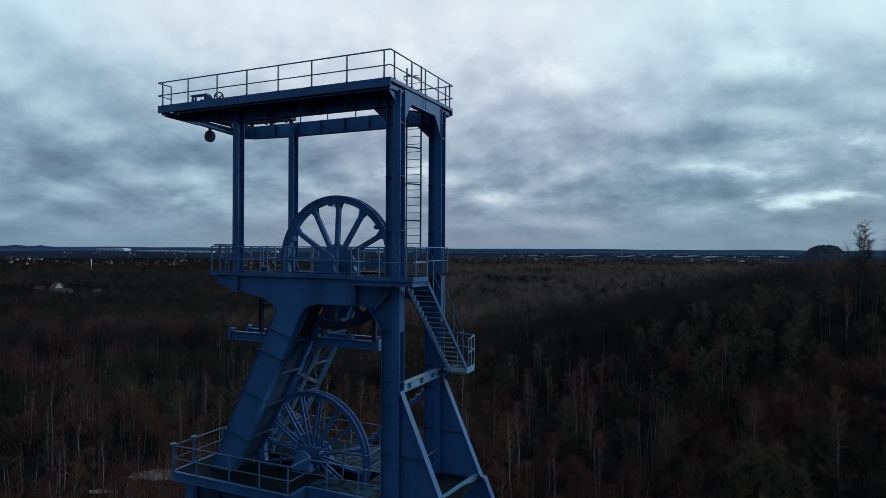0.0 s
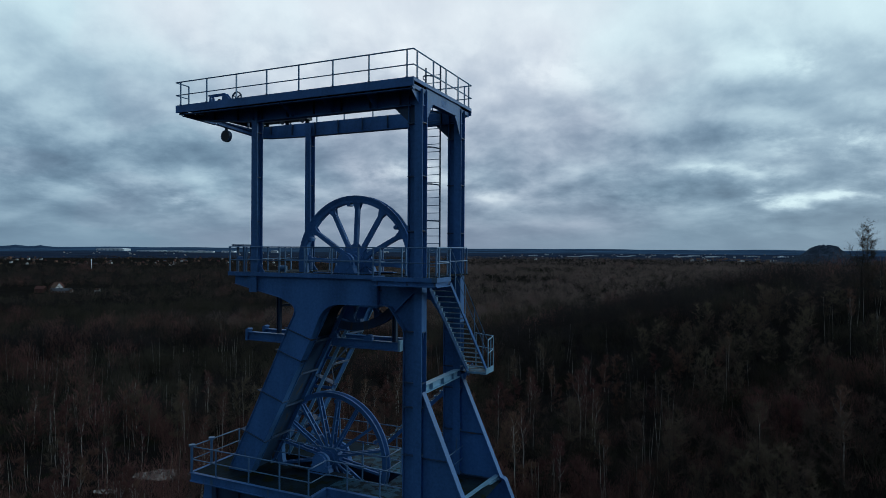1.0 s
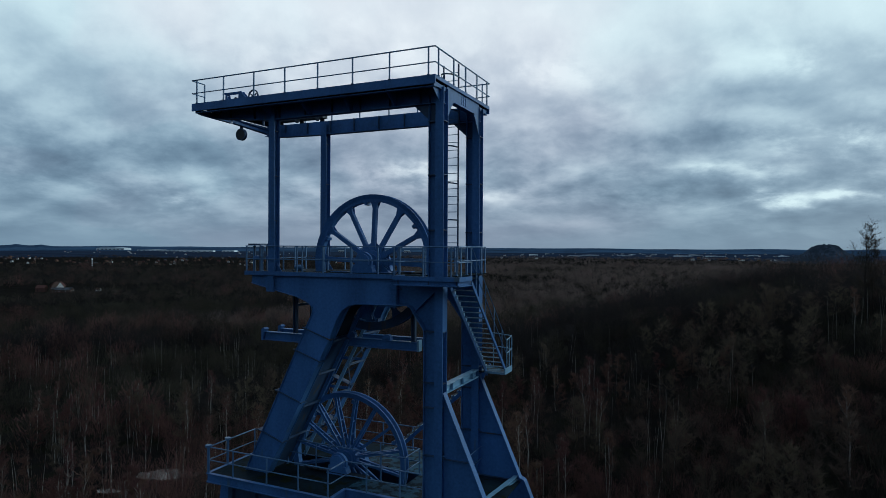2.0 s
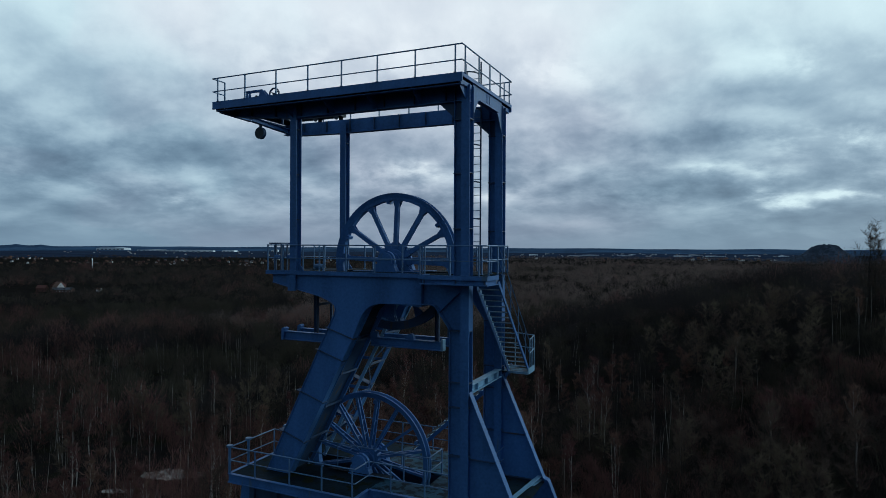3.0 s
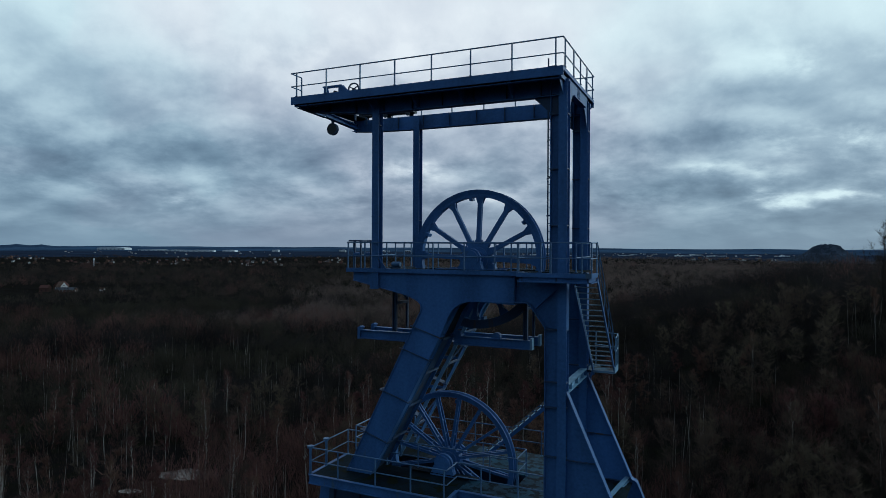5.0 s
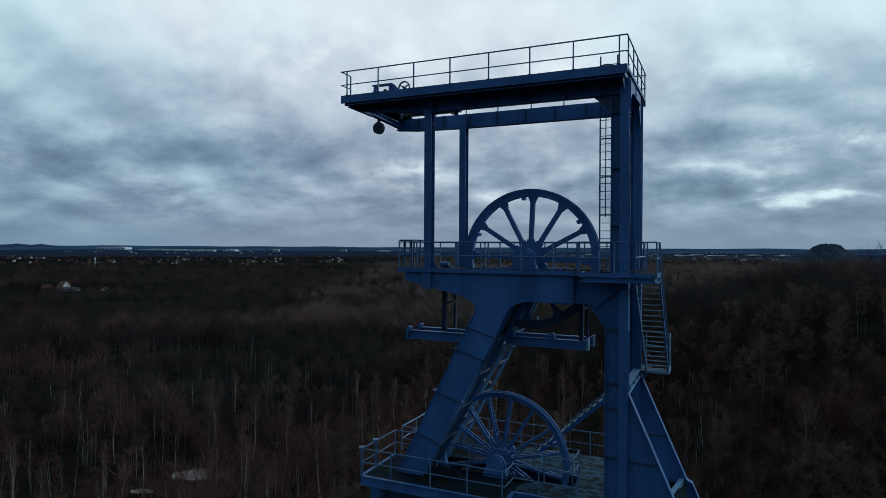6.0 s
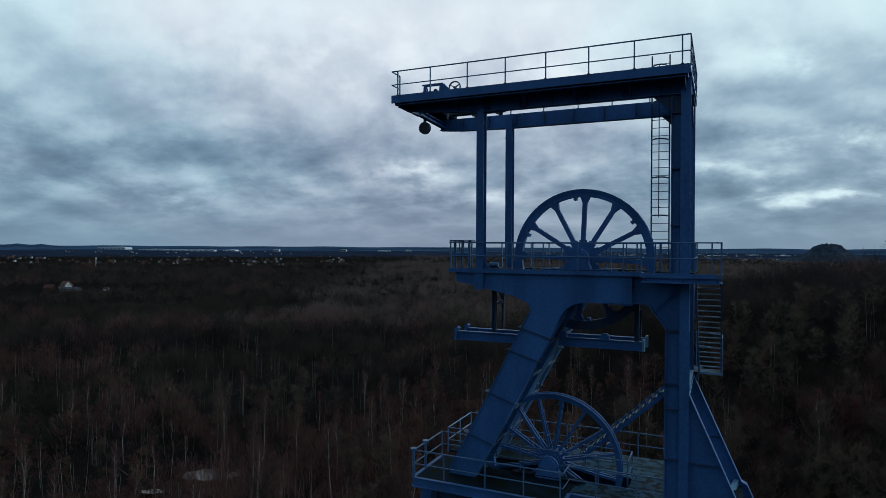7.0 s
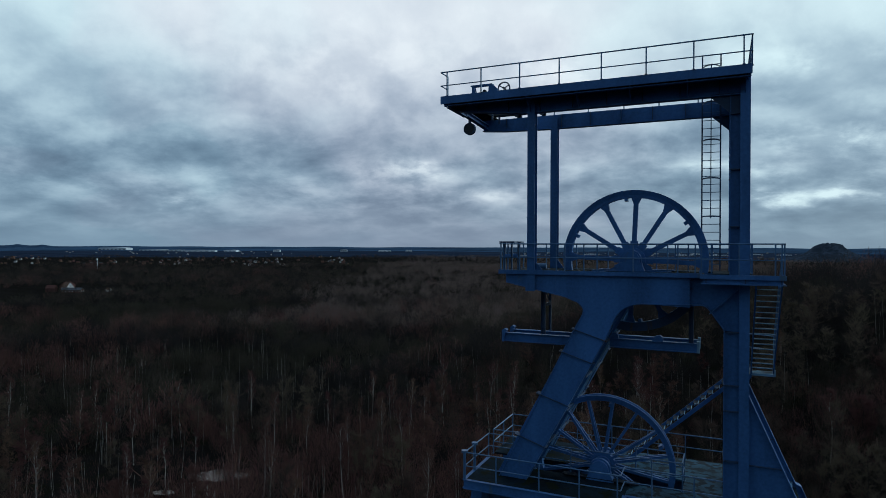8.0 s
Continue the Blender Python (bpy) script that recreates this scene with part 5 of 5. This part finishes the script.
def house(w, d, h, rise, wall, roof, label, pane=PANE, sides=2):
    hs = thing("house", (0, 0, 0), label, "house", "far houses")
    bm = BM()
    plate(bm, [(-w / 2, 0), (w / 2, 0), (w / 2, h), (0, h + rise), (-w / 2, h)], -d / 2, d / 2)
    part("wall", bm, wall, hs)
    bm = BM()
    for s in (-1, 1):
        bar(bm, (s * (w / 2 + 0.35), -d / 2 - 0.3, h - 0.2), (s * (w / 2 + 0.35), d / 2 + 0.3, h - 0.2), 0.1, 0.1)
        A = [(s * (w / 2 + 0.4), h - 0.25), (0, h + rise + 0.05), (0, h + rise + 0.3), (s * (w / 2 + 0.45), h)]
        plate(bm, A if s > 0 else A[::-1], -d / 2 - 0.3, d / 2 + 0.3)
    rf = part("roof", bm, roof, hs)
    bm = BM()
    box(bm, w * 0.12, -d * 0.3, h + rise * 0.5, w * 0.12 + 0.6, -d * 0.3 + 0.6, h + rise + 0.9)
    part("chimney", bm, BRICK, rf)
    bm = BM()
    box(bm, -0.5, -0.04, 0, 0.5, 0.04, 1.2)
    me = mesh_of("window", bm, pane)
    for x in (-w * 0.28, w * 0.28):
        for z in (1.0, h - 1.5):
            piece("window", me, Matrix.Translation((x, -d / 2 - 0.03, z)), hs)
    for y in [(k + 0.5) * d / sides - d / 2 for k in range(sides)]:
        for s in (-1, 1):
            piece("window", me, Matrix.Translation((s * (w / 2 + 0.03), y, 1.2)) @ Matrix.Rotation(math.pi / 2, 4, "Z"), hs)
    bm = BM()
    box(bm, -0.5, -d / 2 - 0.05, 0, 0.5, -d / 2 + 0.02, 2.1)
    part("door", bm, SLATE, hs)
    return hs


def put(root, lat, ah, turn, first, s=1.0, dz=0.0):
    m = Matrix.Translation(spot(lat, ah, lift_of(lat, ah) + dz)) @ Matrix.Rotation(radians(turn), 4, "Z") @ Matrix.Scale(s, 4)
    ob = root if first else copy_thing(root, Matrix())
    ob.matrix_basis = m
    return ob


KIT = [house(8.5, 10, 5.2, 3.6, RENDERW, TILES, "white-walled house with a red tiled roof among trees"), house(8, 11, 5, 3.4, BRICK, TILES, "red brick house with a red tiled roof"), house(9, 10, 5.4, 3.8, RENDERW, SLATE, "pale house with a grey slate roof"), house(7.5, 12, 5, 3.2, BRICK, SLATE, "brick house with a slate roof"), house(8.5, 13, 5.0, 6.0, RENDERW, TILES, "white steep-gabled house with a dark red roof among bare trees"), house(8, 24, 3.4, 2.6, BRICK, SLATE, "long low brick building with pale shutters", RENDERW, 6)]
seen = set()
rng = random.Random(23)
PLOTS = [(-405, 652, 76, 4, 0.95), (-421, 650, 116, 1, 0.85), (-413, 664, 26, 1, 1.15), (-395, 644, 114, 5, 0.85), (-364, 656, 112, 0, 0.45)]
while len(PLOTS) < 165:
    x, b = rng.uniform(-0.76, -0.16), rng.triangular(1350, 2620, 1500)
    if noise.noise((x * b * 0.006, b * 0.004, 21.0)) > -0.1:
        PLOTS.append((x * b, b, rng.choice((20, 24, 110, 114, 65)) + rng.uniform(-6, 6), rng.choice((0, 1, 1, 2, 3, 3, 1)), rng.uniform(0.45, 0.75)))
for a, b, rx, n in ((430, 2340, 520, 8), (1200, 2260, 280, 30)):
    for i in range(n):
        x = a + (i + 0.5 - n / 2) * 2 * rx / n + rng.uniform(-8, 8)
        PLOTS.append((x, b + rng.uniform(-170, 190), rng.choice((20, 24, 110, 114, 65)) + rng.uniform(-6, 6), rng.randrange(4), rng.uniform(0.8, 1.15)))
for lat, ah, turn, k, s in PLOTS:
    put(KIT[k], lat, ah, turn, k not in seen, s)
    seen.add(k)


def hall(w, d, h, label, arched=False):
    hl = thing("factory_hall", (0, 0, 0), label, "factory hall", "far halls")
    bm = BM()
    box(bm, -w / 2, -d / 2, 0, w / 2, d / 2, h)
    part("wall", bm, CLAD, hl)
    bm = BM()
    if arched:
        pts = [(-w / 2, h)] + [(w / 2 * -math.cos(math.pi * k / 12), h + 0.45 * h * math.sin(math.pi * k / 12)) for k in range(1, 12)] + [(w / 2, h)]
        plate(bm, pts, -d / 2, d / 2)
    else:
        plate(bm, [(-w / 2 - 0.5, h + 0.02), (w / 2 + 0.5, h + 0.02), (w / 2 + 0.5, h + 0.5), (0, h + 2.0), (-w / 2 - 0.5, h + 0.5)], -d / 2 - 0.5, d / 2 + 0.5)
    part("roof", bm, CLAD, hl)
    n = max(3, int(w / 22))
    bm = BM()
    box(bm, -5.0, -0.3, 0, 5.0, 0.1, h * 0.35)
    me = mesh_of("window", bm, PANE)
    for i in range(n):
        piece("window", me, Matrix.Translation((-w / 2 + (i + 0.5) * w / n, -d / 2, h * 0.3)), hl)
    return hl


TURN = math.degrees(YAW)


def slope_z(lat, ah):
    r = math.hypot(lat, ah)
    return 9 + (r - 2600) * 0.011 if r < 3600 else 20 + (r - 3600) * 0.016


def far_put(root, lat, ah, first, s=1.0):
    return put(root, lat, ah, TURN + rng.uniform(-8, 8), first, s, slope_z(lat, ah) - lift_of(lat, ah) - 1.0)


far_put(hall(165, 60, 11, "large white stadium hall with an arched roof", True), -1800, 3360, True)
SHEDS = [hall(150, 40, 7, "long low white factory hall on the plain"), hall(70, 40, 8, "small white works hall on the plain"), hall(36, 20, 11, "pale block on the far plain")]
done = set()
for lat, ah, k in ((-1560, 3300, 0), (-1420, 3240, 0), (-1270, 3180, 0), (-1130, 3260, 1), (-900, 3300, 2), (-560, 3420, 2), (-330, 3400, 1), (-200, 3450, 2), (430, 2900, 1), (520, 3050, 2), (600, 2760, 0), (700, 2900, 0), (830, 2800, 0), (930, 3000, 1), (1010, 3080, 2), (1080, 2760, 0), (1190, 2900, 1), (1210, 2720, 0), (1420, 2800, 1), (1500, 2700, 1), (1560, 2820, 2), (1660, 2760, 0), (1750, 2800, 1)):
    far_put(SHEDS[k], lat, ah, k not in done, rng.uniform(0.8, 1.15) if lat < 0 else rng.uniform(0.35, 0.7))
    done.add(k)
for i in range(95):
    left = rng.random() < 0.3
    ah = rng.uniform(2580, 3300)
    far_put(KIT[rng.choice((0, 2))], ah * (rng.uniform(-0.62, -0.22) if left else rng.uniform(0.1, 0.66)), ah, False, rng.uniform(0.45, 0.8))
mast = thing("lattice_mast", tuple(spot(-711, 1250, 0)), "slim pale mast rising from the far houses", "mast")
bm = BM()
p = spot(-711, 1250, lift_of(-711, 1250))
box(bm, p.x - 0.4, p.y - 0.4, 0, p.x + 0.4, p.y + 0.4, p.z + 19)
part("shaft", bm, CLAD, mast)
bm = BM()
box(bm, p.x - 0.9, p.y - 0.9, p.z + 19, p.x + 0.9, p.y + 0.9, p.z + 22)
part("head", bm, CLAD, mast)
